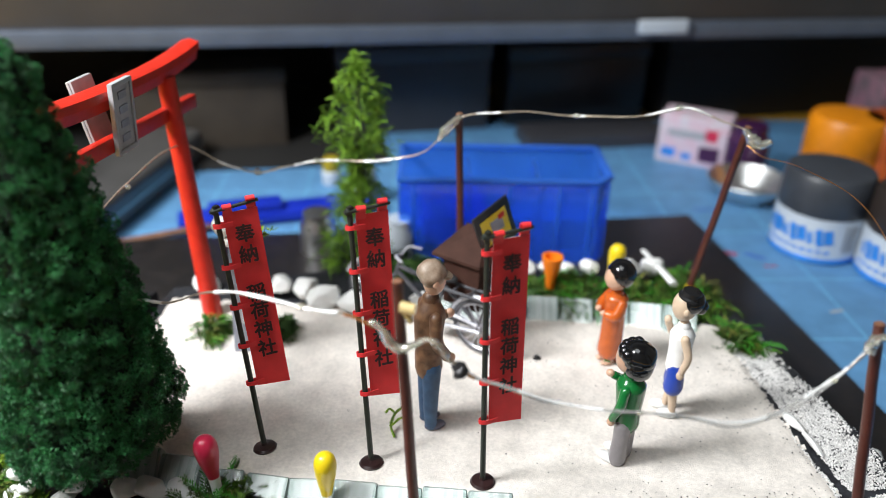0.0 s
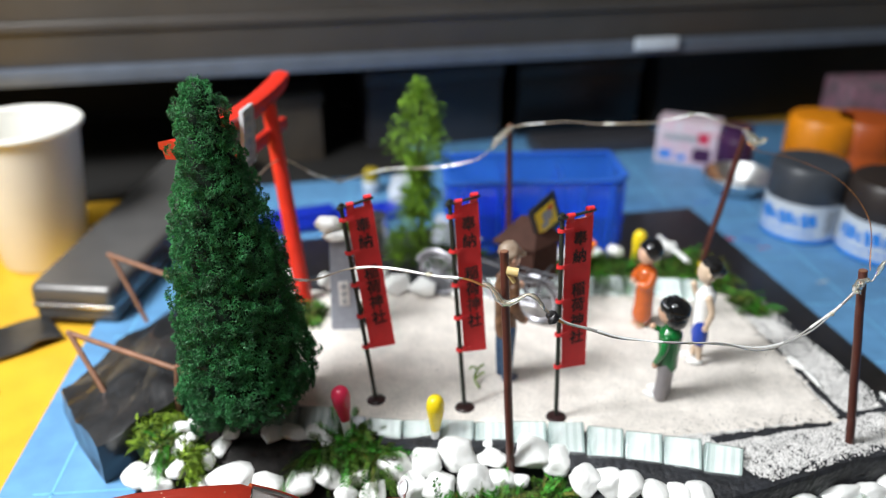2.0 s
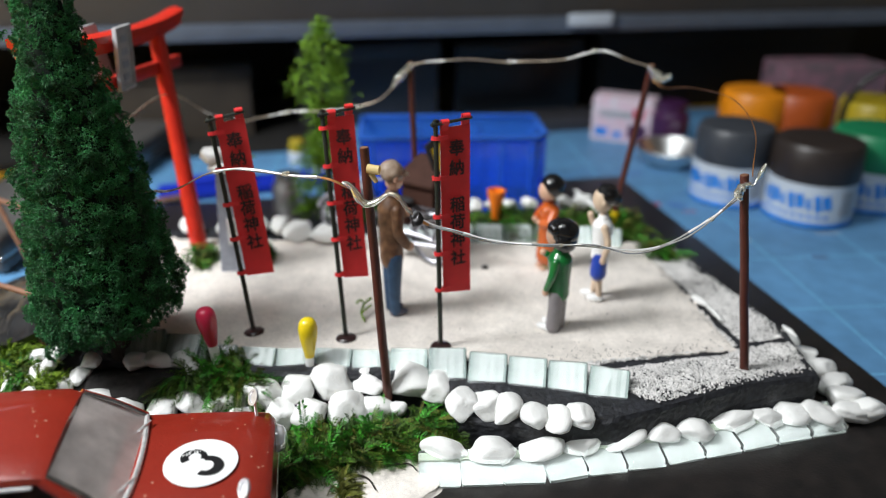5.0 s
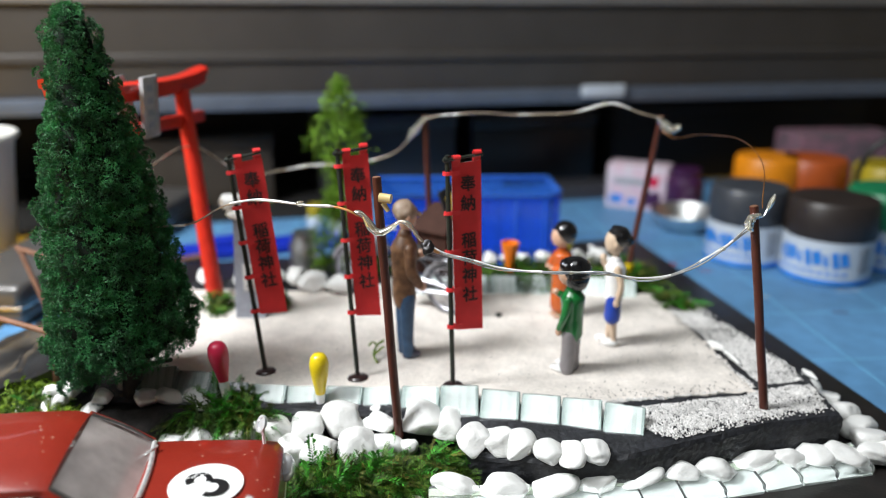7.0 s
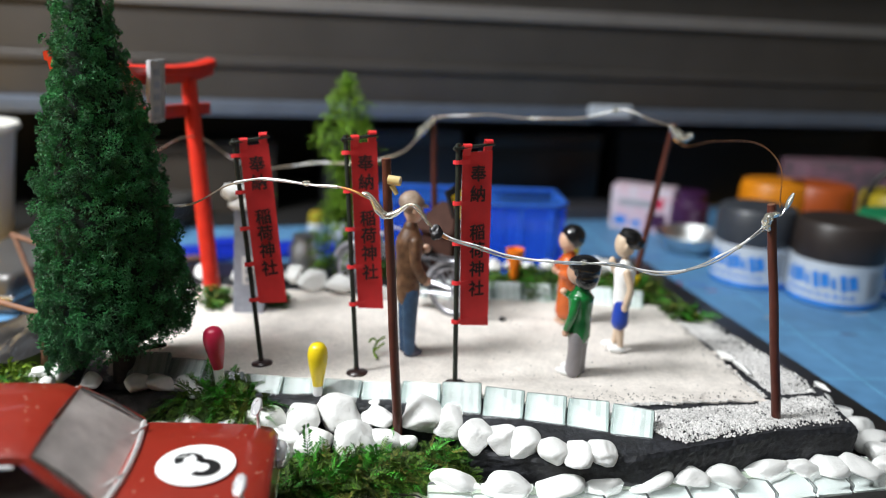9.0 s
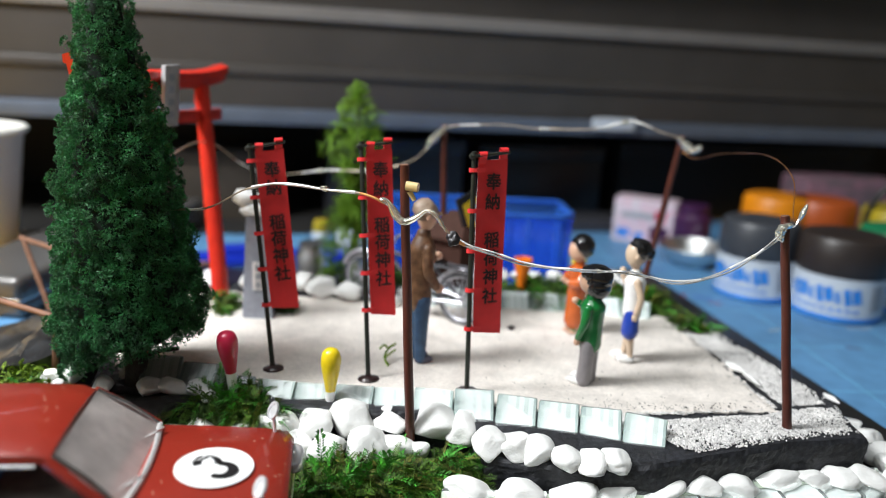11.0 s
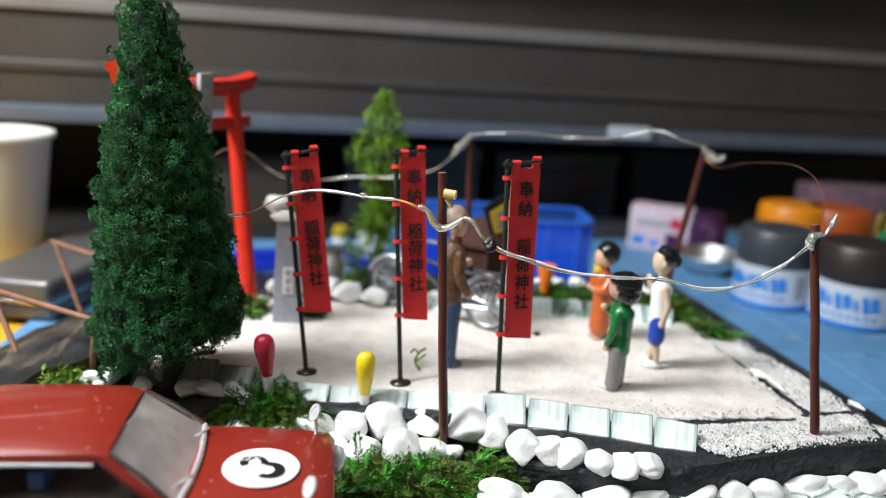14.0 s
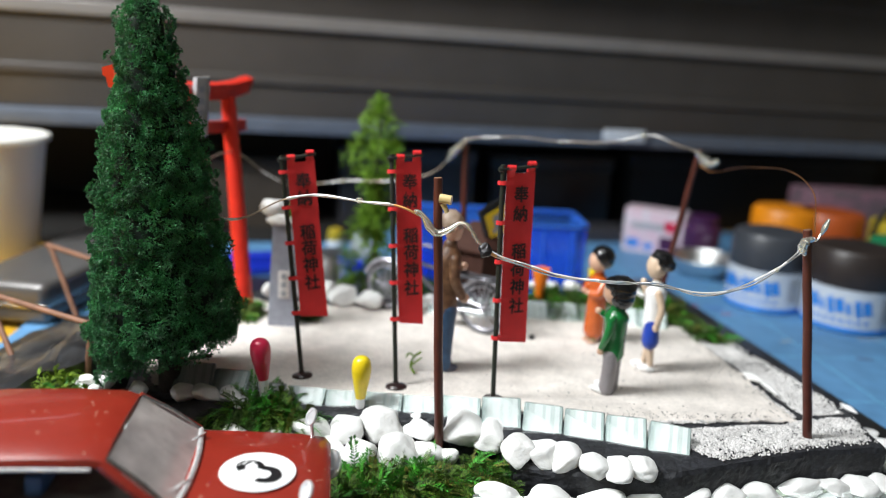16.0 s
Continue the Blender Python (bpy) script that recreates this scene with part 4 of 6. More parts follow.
def torii():
    th = thing("torii_gate", -7.72, 19.44, 1.5, -5.9, "vermilion model torii gate with two posts and two silver-grey plaques", "torii gate")
    BX, Y0, Y1 = -1.13, -5.75, 2.70
    MID = -1.77
    for foot, top in (((0, 0, -0.1), (BX + 0.12, 0.97, 7.05)), ((0.45, -6.05, -0.1), (BX + 0.12, -4.51, 7.3))):
        bm = bmesh.new()
        tube(bm, [Vector(foot), Vector(top)], 0.27, 20, 0, lambda t: 1.06 - 0.14 * t)
        part("post", bm, M["torii"], th)
    bm = bmesh.new()
    box(bm, (BX + 0.14, MID, 6.2), (0.24, 8.1, 0.38), 0.03, rx=-2.5)
    part("tie_beam", bm, M["torii"], th)
    # the top beam rises towards its two ends
    bm = bmesh.new()
    prof = [(-0.20, 0.0), (0.20, 0.0), (0.22, 0.26), (0.30, 0.28), (0.28, 0.48), (0.0, 0.56), (-0.28, 0.48), (-0.30, 0.28), (-0.22, 0.26)]
    rings = []
    n = 24
    for i in range(n + 1):
        t = 2 * i / n - 1
        y = MID + t * (Y1 - MID if t > 0 else MID - Y0)
        rise = 0.30 * abs(t) ** 3 - 0.20 * t
        rings.append([bm.verts.new((BX + px, y + t * 0.22 * pz, 7.05 + rise + pz)) for px, pz in prof])
    for a, b in zip(rings, rings[1:]):
        for k in range(len(prof)):
            bm.faces.new([a[k], a[(k + 1) % len(prof)], b[(k + 1) % len(prof)], b[k]])
    bm.faces.new(rings[0][::-1])
    bm.faces.new(rings[-1])
    bmesh.ops.recalc_face_normals(bm, faces=bm.faces)
    part("top_beam", bm, M["torii"], th)
    # two plaques hung back to back, the far one leaning out at its head
    for sx, lean in ((-1, 13), (1, 3)):
        m = pose(BX + sx * 0.38, MID, 6.86, 0, sx * lean, 0)
        bm = bmesh.new()
        box(bm, (0, 0, 0), (0.10, 0.85, 1.8), 0.03)
        for zz in (-0.85, 0.85):
            box(bm, (sx * 0.06, 0, zz), (0.08, 0.85, 0.12), 0.02)
        for yy in (-0.40, 0.40):
            box(bm, (sx * 0.06, yy, 0), (0.08, 0.09, 1.8), 0.02)
        bmesh.ops.transform(bm, matrix=m, verts=bm.verts)
        p = part("plaque", bm, M["plaque"], th, "silver-grey framed plaque")
        bm = bmesh.new()
        for k in range(4):
            box(bm, (sx * 0.06, 0, 0.55 - 0.36 * k), (0.03, 0.34, 0.18))
        bmesh.ops.transform(bm, matrix=m, verts=bm.verts)
        part("writing", bm, M["stone"], p)


torii()

# ---- banners ----


def banner(foot, top, yaw, width, z0, label):
    f, t = Vector(foot), Vector(top)
    zax = (t - f).normalized()
    xax = Vector((math.cos(radians(yaw)), math.sin(radians(yaw)), 0))
    xax = (xax - zax * xax.dot(zax)).normalized()
    yax = zax.cross(xax)
    L = (t - f).length
    th = tagged(new("banner"), label, "banner", "shrine banners")
    th.empty_display_size = 0.01
    m = Matrix((xax, yax, zax)).transposed().to_4x4()
    m.translation = f * CM
    th.matrix_basis = m
    bm = bmesh.new()
    rod(bm, (0, 0, 0), (0, 0, L), 0.065, 0.058, 12)
    part("pole", bm, M["pole"], th)
    bm = bmesh.new()
    rod(bm, (-0.12, -0.03, L - 0.12), (0.17 + width, -0.03, L - 0.02), 0.042, 0.042, 10)
    for k in range(3):
        ball(bm, (-0.05 + 0.04 * k, 0.02 * k, L - 0.12 + 0.03 * k), (0.08, 0.07, 0.07), 0, 2, 0.3, k)
    part("crossbar", bm, M["pole"], th)
    bm = bmesh.new()
    lathe(bm, [(0, -0.03), (0.27, -0.03), (0.29, 0.02), (0.25, 0.07), (0.08, 0.10), (0.07, 0.16), (0, 0.16)], 24)
    part("foot", bm, M["foot"], th)
    z1 = L - 0.22
    bm = bmesh.new()
    nz, nx = 22, 6
    grid = [[(0.13 + width * i / nx, 0.02 + 0.05 * math.sin(3.0 * j / nz + 0.8 * i / nx) * (1 - 0.4 * j / nz), z0 + (z1 - z0) * j / nz + (i / nx) * (0.14 * j / nz - 0.10)) for i in range(nx + 1)] for j in range(nz + 1)]
    fr = [[bm.verts.new(p) for p in r] for r in grid]
    bk = [[bm.verts.new((p[0], p[1] + 0.018, p[2])) for p in r] for r in grid]
    for j in range(nz):
        for i in range(nx):
            bm.faces.new([fr[j][i], fr[j][i + 1], fr[j + 1][i + 1], fr[j + 1][i]])
            bm.faces.new([bk[j][i], bk[j + 1][i], bk[j + 1][i + 1], bk[j][i + 1]])
    rim = [(j, 0) for j in range(nz)] + [(nz, i) for i in range(nx)] + [(nz - j, nx) for j in range(nz)] + [(0, nx - i) for i in range(nx)]
    for (a, b), (c, d) in zip(rim, rim[1:] + rim[:1]):
        q = bm.faces.new([fr[a][b], fr[c][d], bk[c][d], bk[a][b]])
        q.material_index = 1
    cloth = part("cloth", bm, [M["flag"], M["paper_edge"]], th, "red paper streamer with black lettering")
    for x, up in ((0.24, 0.02), (0.01 + width, 0.12)):
        bm = bmesh.new()
        pts = [(x, 0.03, z1 + up - 0.1), (x, -0.03, z1 + up + 0.06), (x, -0.08, z1 + up + 0.13), (x, -0.03, z1 + up + 0.19), (x, 0.04, z1 + up + 0.13), (x, 0.05, z1 + up - 0.1)]
        ps = spline(pts, 4)
        for p, q in zip(ps, ps[1:]):
            box(bm, (p + q) / 2, (0.20, 0.02, (q - p).length + 0.01), 0, 0, rx=math.degrees(math.atan2(-(q - p).y, (q - p).z)))
        part("loop", bm, M["flag"], th)
    for k in range(5):
        zz = z0 + 0.12 + (z1 - z0 - 0.35) * k / 4
        bm = bmesh.new()
        ring = [(0.30, -0.045, zz), (0.05, -0.085, zz), (-0.09, -0.03, zz), (-0.09, 0.05, zz), (0.05, 0.09, zz), (0.25, 0.07, zz)]
        ps = spline(ring, 3)
        for p, q in zip(ps, ps[1:]):
            box(bm, (p + q) / 2, ((q - p).length + 0.012, 0.018, 0.10), 0, 0, rz=math.degrees(math.atan2((q - p).y, (q - p).x)))
        part("loop", bm, M["flag"], th)
    for ch, fr_ in zip("奉納稲荷神社", (0.125, 0.24, 0.46, 0.565, 0.675, 0.79)):
        zz = z1 - (z1 - z0) * fr_
        words(ch, 0.43, M["ink"], cloth, bold=0.011, m=pose((0.135 + width / 2) * CM, -0.045 * CM, zz * CM, 90, 0, 0))
    return th


banner((-4.58, 13.9, SAND), (-5.43, 14.75, 7.50), 25, 0.75, 1.64, "red paper shrine banner tilting on a dark footed pole")
banner((-1.98, 13.65, SAND), (-2.48, 14.55, 7.75), 24, 0.70, 1.74, "red paper shrine banner on a dark pole with a round foot")
banner((0.63, 13.3, SAND), (0.42, 13.68, 7.78), 24, 0.80, 1.58, "red paper shrine banner on an upright dark pole")

# ---- posts and the string of lights ----


def post(foot, top, label, r=0.11):
    f, t = Vector(foot), Vector(top)
    th = thing("wooden_post", *foot, 0, label, "post", "posts of the light string")
    bm = bmesh.new()
    d = t - f
    tube(bm, [d * (k / 8) + Vector((0.006 * math.sin(k * 1.7), 0.006 * math.cos(k * 2.1), 0)) for k in range(9)], r, 14, 0, lambda s: 1.05 - 0.1 * s)
    part("stick", bm, M["brown"], th)
    bm = bmesh.new()
    rod(bm, d - d.normalized() * 0.06, d + d.normalized() * 0.012, r * 0.9, r * 0.82, 14)
    part("cut_end", bm, M["wood"], th, "bare cut wood end")
    return th


post((-0.70, 11.85, 0.9), (-1.13, 11.85, 7.62), "round brown-painted stick post standing in the pebbles")
post((8.62, 12.6, 1.5), (7.72, 12.65, 6.85), "round brown-painted stick post standing in the grit")
pbr = post((6.75, 21.7, 1.6), (7.38, 21.05, 7.75), "leaning brown stick post in the moss hedge")
post((-0.35, 21.9, 1.5), (-0.57, 21.4, 7.62), "brown stick post behind the cart")
post((-8.45, 21.1, 1.4), (-8.75, 21.1, 6.6), "thin brown stick post behind the red gate")
post((-9.7, 13.7, 1.4), (-9.6, 13.6, 5.9), "brown stick post behind the dark tree")
bm = bmesh.new()
rod(bm, (0, 0, 0), (0.10, -0.10, 0.75), 0.15, 0.15, 12)
part("yellow_sleeve", bm, M["yellow_paint"], pbr, "yellow painted foot")

WIRES = [
    [(-9.6, 13.5, 5.75), (-8.3, 13.4, 5.8), (-6.85, 13.3, 5.93), (-5.9, 13.0, 6.15), (-4.8, 12.5, 6.75), (-4.1, 12.2, 6.95), (-2.95, 11.85, 6.97), (-2.0, 11.7, 6.92), (-1.45, 11.62, 6.75), (-1.12, 11.55, 6.42), (-0.85, 11.5, 6.48), (-0.5, 11.45, 6.72), (-0.25, 11.42, 6.5), (0.05, 11.42, 6.12)],
    [(0.05, 11.40, 6.14), (0.7, 11.3, 5.95), (1.7, 11.2, 5.72), (2.9, 11.1, 5.66), (3.9, 11.1, 5.66), (4.9, 11.15, 5.53), (5.9, 11.5, 5.62), (6.8, 12.0, 5.95), (7.55, 12.45, 6.35), (7.75, 12.55, 6.55)],
    [(0.05, 11.44, 6.08), (0.8, 11.34, 5.84), (1.8, 11.22, 5.66), (2.9, 11.14, 5.62), (3.9, 11.06, 5.70), (4.9, 11.1, 5.50), (5.9, 11.45, 5.58), (6.8, 11.95, 5.91), (7.6, 12.5, 6.3), (7.72, 12.55, 6.5)],
    [(7.7, 12.5, 6.5), (7.62, 12.48, 6.3), (7.7, 12.45, 6.62), (7.95, 12.5, 6.7), (8.15, 12.6, 7.15)],
    [(8.0, 12.8, 6.75), (8.35, 14.2, 7.6), (8.35, 16.2, 7.85), (8.1, 18.6, 7.55), (7.75, 20.4, 7.15), (7.4, 20.95, 7.25)],
    [(7.95, 20.6, 7.5), (7.65, 20.7, 7.3), (7.4, 20.9, 7.65), (6.7, 21.1, 7.85), (6.1, 21.2, 8.07), (5.5, 21.3, 8.12), (4.7, 21.35, 7.85), (3.7, 21.4, 7.75), (2.75, 21.45, 7.7), (1.6, 21.45, 7.75), (0.5, 21.4, 7.72), (-0.5, 21.3, 7.55), (-0.95, 21.35, 7.05), (-1.5, 21.5, 6.45), (-2.4, 21.8, 6.0), (-3.6, 22.0, 5.8), (-4.9, 22.0, 5.72), (-5.7, 21.7, 5.62), (-6.5, 21.3, 5.55), (-7.2, 20.9, 5.85), (-7.9, 20.5, 6.45), (-8.3, 20.25, 6.75)],
    [(-8.3, 20.25, 6.75), (-8.6, 19.2, 6.75), (-9.0, 17.8, 6.4), (-9.4, 16.2, 5.9), (-9.6, 13.7, 5.8)],
]
# stretches of each wire that carry a bright flattened sleeve, by their run in x
SLEEVES = {0: ((-6.66, -6.06), (-4.75, -2.15)), 1: ((1.1, 2.7), (3.6, 5.6), (6.3, 7.2)), 5: ((-7.6, -6.9), (-5.6, -4.1), (-3.6, -2.3), (-0.2, 0.7), (2.5, 3.0), (4.6, 6.4))}
COPPER = {0: (-2.15, -1.5)}
lights = thing("light_string", 0, 0, 0, 0, "thin silver wire light string hung from post to post", "light string")
for k, pts in enumerate(WIRES):
    bm = bmesh.new()
    ps = spline(pts, 9)
    ps = [p + Vector((0.012 * math.sin(i * 0.5 + k), 0.012 * math.cos(i * 0.6), 0.014 * math.sin(i * 0.43 + 2 * k))) for i, p in enumerate(ps)]
    r = 0.021 if k in (1, 2) else (0.013 if k == 4 else 0.024)
    tube(bm, ps, r, 8, 0, None if k in (1, 2) else lambda t: 1 + 0.22 * math.sin(40 * t))
    part("wire", bm, M["wire"] if k in (1, 2, 3) else (M["copper"] if k == 4 else M["wire_dull"]), lights)
    for x0, x1 in SLEEVES.get(k, ()):
        run = [p for p in ps if x0 <= p.x <= x1]
        bm = bmesh.new()
        tube(bm, run, 0.040 if k == 1 else 0.056, 10, 0, lambda t: 0.85 + 0.18 * math.sin(13 * t + x0), 0.75)
        part("sleeve", bm, M["wire_bright"], lights, "bright white sleeve on the wire")
    if k in COPPER:
        bm = bmesh.new()
        tube(bm, [p for p in ps if COPPER[k][0] <= p.x <= COPPER[k][1]], 0.030, 8)
        part("copper_joint", bm, M["copper"], lights, "bare copper joint")
for x, y, z, s in ((-2.9, 11.83, 6.98, .075), (-8.9, 17.9, 6.4, .07), (5.5, 21.3, 8.12, .08), (2.75, 21.45, 7.71, .08), (-6.55, 21.3, 5.56, .1), (-4.9, 22.0, 5.72, .08), (3.3, 11.1, 5.66, .045), (6.9, 12.02, 5.97, .05)):
    bm = bmesh.new()
    ball(bm, (x, y, z), (s * 1.3, s, s), 0, 2, 0.3, int(x * 7) % 9)
    part("led_bead", bm, M["glue"], lights, "tiny clear bead on the wire")


def glue(pts, r, seed):
    bm = bmesh.new()
    ps = spline(pts, 7)
    tube(bm, ps, r, 10, 0, lambda t: (0.55 + 0.75 * math.sin(math.pi * t)) * (1 + 0.45 * noise.noise(Vector((t * 7, seed, 0)))), 0.85)
    part("glue_blob", bm, M["glue"], lights, "cloudy hot glue blob")


glue([(-1.62, 11.66, 6.86), (-1.42, 11.62, 6.78), (-1.22, 11.56, 6.50), (-1.05, 11.53, 6.40), (-0.85, 11.5, 6.48), (-0.6, 11.46, 6.68)], 0.085, 1)
glue([(-0.6, 11.46, 6.70), (-0.35, 11.43, 6.62), (-0.1, 11.42, 6.25)], 0.055, 4)
glue([(7.70, 12.5, 6.28), (7.60, 12.48, 6.42), (7.66, 12.48, 6.60), (7.86, 12.5, 6.68)], 0.10, 2)
glue([(8.0, 12.52, 6.78), (8.16, 12.6, 7.15)], 0.06, 7)
glue([(7.95, 20.65, 7.5), (7.7, 20.75, 7.36), (7.45, 20.85, 7.5), (7.25, 20.95, 7.72)], 0.15, 3)
glue([(-0.5, 21.25, 7.62), (-0.7, 21.3, 7.4), (-0.98, 21.35, 7.08), (-1.15, 21.4, 6.8)], 0.12, 5)
bm = bmesh.new()
ball(bm, (0.06, 11.42, 6.1), (.15, .13, .16), 0, 3, 0.55, 3)
part("solder_lump", bm, M["solder"], lights, "black burnt solder lump")
bm = bmesh.new()
tube(bm, spline([(0.14, 11.4, 6.1), (0.24, 11.38, 6.04), (0.34, 11.37, 6.0)], 3), 0.05, 8)
part("copper_joint", bm, M["copper"], lights, "bare copper joint")
bm = bmesh.new()
rod(bm, (-1.05, 11.72, 7.18), (-0.78, 11.66, 7.16), 0.11, 0.11, 14)
rod(bm, (-0.98, 11.76, 7.05), (-0.86, 11.74, 6.85), 0.07, 0.05, 10)
part("led_lamp", bm, M["led"], lights, "small amber LED at the post head")

# ---- figures: one mesh each ----


def figure(name, x, y, rz, label, mats, shape, slim=1.0, tall=1.0):
    bm = bmesh.new()
    shape(bm)
    bmesh.ops.scale(bm, vec=(slim, slim, tall), verts=bm.verts)
    return single(name, bm, [M[k] for k in mats], x, y, SAND, rz, label, "figurine", "figurines in the yard")


def boy_green(bm):
    # slots: hair, skin, shirt, trousers, shoes
    for s in (-1, 1):
        limb(bm, [(0.02, s * 0.15, 0.12), (0.0, s * 0.15, 0.6), (0.0, s * 0.13, 1.1)], [0.20, 0.185, 0.20], 3)
        ball(bm, (0.17, s * 0.18, 0.08), (0.32, 0.15, 0.11), 4)
    limb(bm, [(0, 0, 1.1), (0, 0, 1.55), (0.02, 0, 2.1), (0.02, 0, 2.3)], [0.29, 0.28, 0.33, 0.20], 2)
    limb(bm, [(0.02, 0.31, 2.1), (0.06, 0.38, 1.7), (0.20, 0.33, 1.3)], [0.12, 0.11, 0.09], 2)
    ball(bm, (0.23, 0.32, 1.18), (0.09, 0.08, 0.11), 1)
    limb(bm, [(0.02, -0.31, 2.1), (0.24, -0.34, 1.9), (0.46, -0.12, 2.08)], [0.12, 0.11, 0.09], 2)
    ball(bm, (0.53, -0.08, 2.13), (0.10, 0.09, 0.09), 1)
    limb(bm, [(0.02, 0, 2.28), (0.03, 0, 2.45)], [0.11, 0.11], 1)
    ball(bm, (0.10, 0, 2.76), (0.33, 0.34, 0.36), 1, 3)
    ball(bm, (-0.04, 0, 2.86), (0.37, 0.39, 0.37), 0, 3, 0.12, 2)
    ball(bm, (-0.09, 0.03, 2.68), (0.31, 0.36, 0.36), 0, 3, 0.12, 5)
    for k in range(6):
        a = -1.2 + 0.48 * k
        ball(bm, (0.27 * math.cos(a), 0.33 * math.sin(a), 2.98), (0.13, 0.12, 0.16), 0)


def boy_white(bm):
    # slots: hair, skin, vest, shorts, shoes, cap peak
    for s in (-1, 1):
        limb(bm, [(-s * 0.10, s * 0.15, 0.1), (-s * 0.05, s * 0.14, 0.5), (0.0, s * 0.14, 0.95)], [0.085, 0.11, 0.14], 1)
        ball(bm, (0.12 - s * 0.10, s * 0.16, 0.09), (0.27, 0.14, 0.12), 4)
        limb(bm, [(0, s * 0.15, 0.88), (0, s * 0.14, 1.15), (0, s * 0.11, 1.35)], [0.25, 0.23, 0.21], 3)
    limb(bm, [(0, 0, 1.35), (0, 0, 1.8), (0, 0, 2.25), (0, 0, 2.45)], [0.27, 0.27, 0.31, 0.17], 2)
    limb(bm, [(-0.06, 0.33, 2.28), (-0.20, 0.38, 1.85), (-0.12, 0.36, 1.45)], [0.11, 0.10, 0.085], 1)
    ball(bm, (-0.10, 0.36, 1.33), (0.10, 0.08, 0.12), 1)
    limb(bm, [(0, -0.33, 2.28), (0.20, -0.36, 2.05), (0.36, -0.22, 2.35)], [0.11, 0.10, 0.085], 1)
    ball(bm, (0.38, -0.20, 2.45), (0.10, 0.10, 0.11), 1)
    limb(bm, [(0, 0, 2.42), (0.02, 0, 2.62)], [0.11, 0.11], 1)
    ball(bm, (0.07, 0, 2.98), (0.30, 0.30, 0.37), 1, 3)
    ball(bm, (-0.08, 0, 3.10), (0.30, 0.31, 0.29), 0, 3, 0.1, 4)
    ball(bm, (-0.30, 0, 3.02), (0.16, 0.18, 0.17), 0, 3, 0.15, 6)
    lathe(bm, [(0, 0), (0.30, 0), (0.30, 0.04), (0.25, 0.07), (0.23, 0.17), (0, 0.20)], 20, 5, pose(-0.02, 0, 3.20, 0, -8, 0))
    for s in (-1, 1):
        ball(bm, (0.02, s * 0.30, 2.95), (0.07, 0.05, 0.09), 1)


def boy_orange(bm):
    # slots: hair, skin, robe, straps
    for s in (-1, 1):
        limb(bm, [(0.0, s * 0.14, 0.1), (0.0, s * 0.14, 0.5)], [0.10, 0.12], 1)
        ball(bm, (0.10, s * 0.15, 0.07), (0.22, 0.12, 0.08), 1)
        limb(bm, [(0.06, s * 0.15, 0.12), (0.16, s * 0.15, 0.14)], [0.10, 0.05], 3)
    limb(bm, [(0, 0, 0.42), (0, 0, 0.9), (0, 0, 1.6), (0, 0, 2.1), (0, 0, 2.25)], [0.36, 0.33, 0.32, 0.34, 0.18], 2)
    for s in (-1, 1):
        limb(bm, [(0, s * 0.34, 2.05), (0.18, s * 0.40, 1.75), (0.36, s * 0.2, 1.72)], [0.15, 0.17, 0.13], 2)
        ball(bm, (0.44, s * 0.15, 1.74), (0.10, 0.09, 0.09), 1)
    limb(bm, [(0, 0, 2.2), (0.02, 0, 2.4)], [0.12, 0.11], 1)
    ball(bm, (0.09, 0, 2.72), (0.33, 0.34, 0.36), 1, 3)
    ball(bm, (-0.04, 0, 2.84), (0.40, 0.42, 0.40), 0, 3, 0.06, 7)


def man(bm):
    # slots: cap, skin, jacket, jeans, shoes
    for s in (-1, 1):
        limb(bm, [(0.02, s * 0.2, 0.15), (0.0, s * 0.2, 0.9), (0.02, s * 0.17, 1.7)], [0.18, 0.22, 0.27], 3)
        ball(bm, (0.14, s * 0.21, 0.09), (0.32, 0.16, 0.12), 4)
    limb(bm, [(0, 0, 1.7), (-0.03, 0, 2.3), (0.0, 0, 3.1), (0.02, 0, 3.45)], [0.38, 0.36, 0.43, 0.24], 2)
    limb(bm, [(0, -0.45, 3.15), (0.02, -0.55, 2.6), (0.30, -0.5, 2.2)], [0.18, 0.17, 0.14], 2)
    ball(bm, (0.42, -0.48, 2.12), (0.15, 0.12, 0.13), 1)
    limb(bm, [(0, 0.45, 3.15), (0.22, 0.55, 2.7), (0.6, 0.45, 2.75)], [0.18, 0.17, 0.13], 2)
    ball(bm, (0.74, 0.42, 2.78), (0.14, 0.12, 0.12), 1)
    limb(bm, [(0.02, 0, 3.4), (0.05, 0, 3.65)], [0.15, 0.15], 1)
    ball(bm, (0.10, 0, 3.95), (0.31, 0.29, 0.38), 1, 3)
    ball(bm, (0.02, 0, 4.12), (0.38, 0.37, 0.30), 0, 3, 0.2, 3)
    lathe(bm, [(0, 0), (0.30, 0), (0.32, 0.03), (0.28, 0.06), (0, 0.07)], 18, 0, pose(0.28, 0, 4.03, 0, 10, 0))
    for s in (-1, 1):
        ball(bm, (0.03, s * 0.34, 3.98), (0.09, 0.06, 0.11), 1)


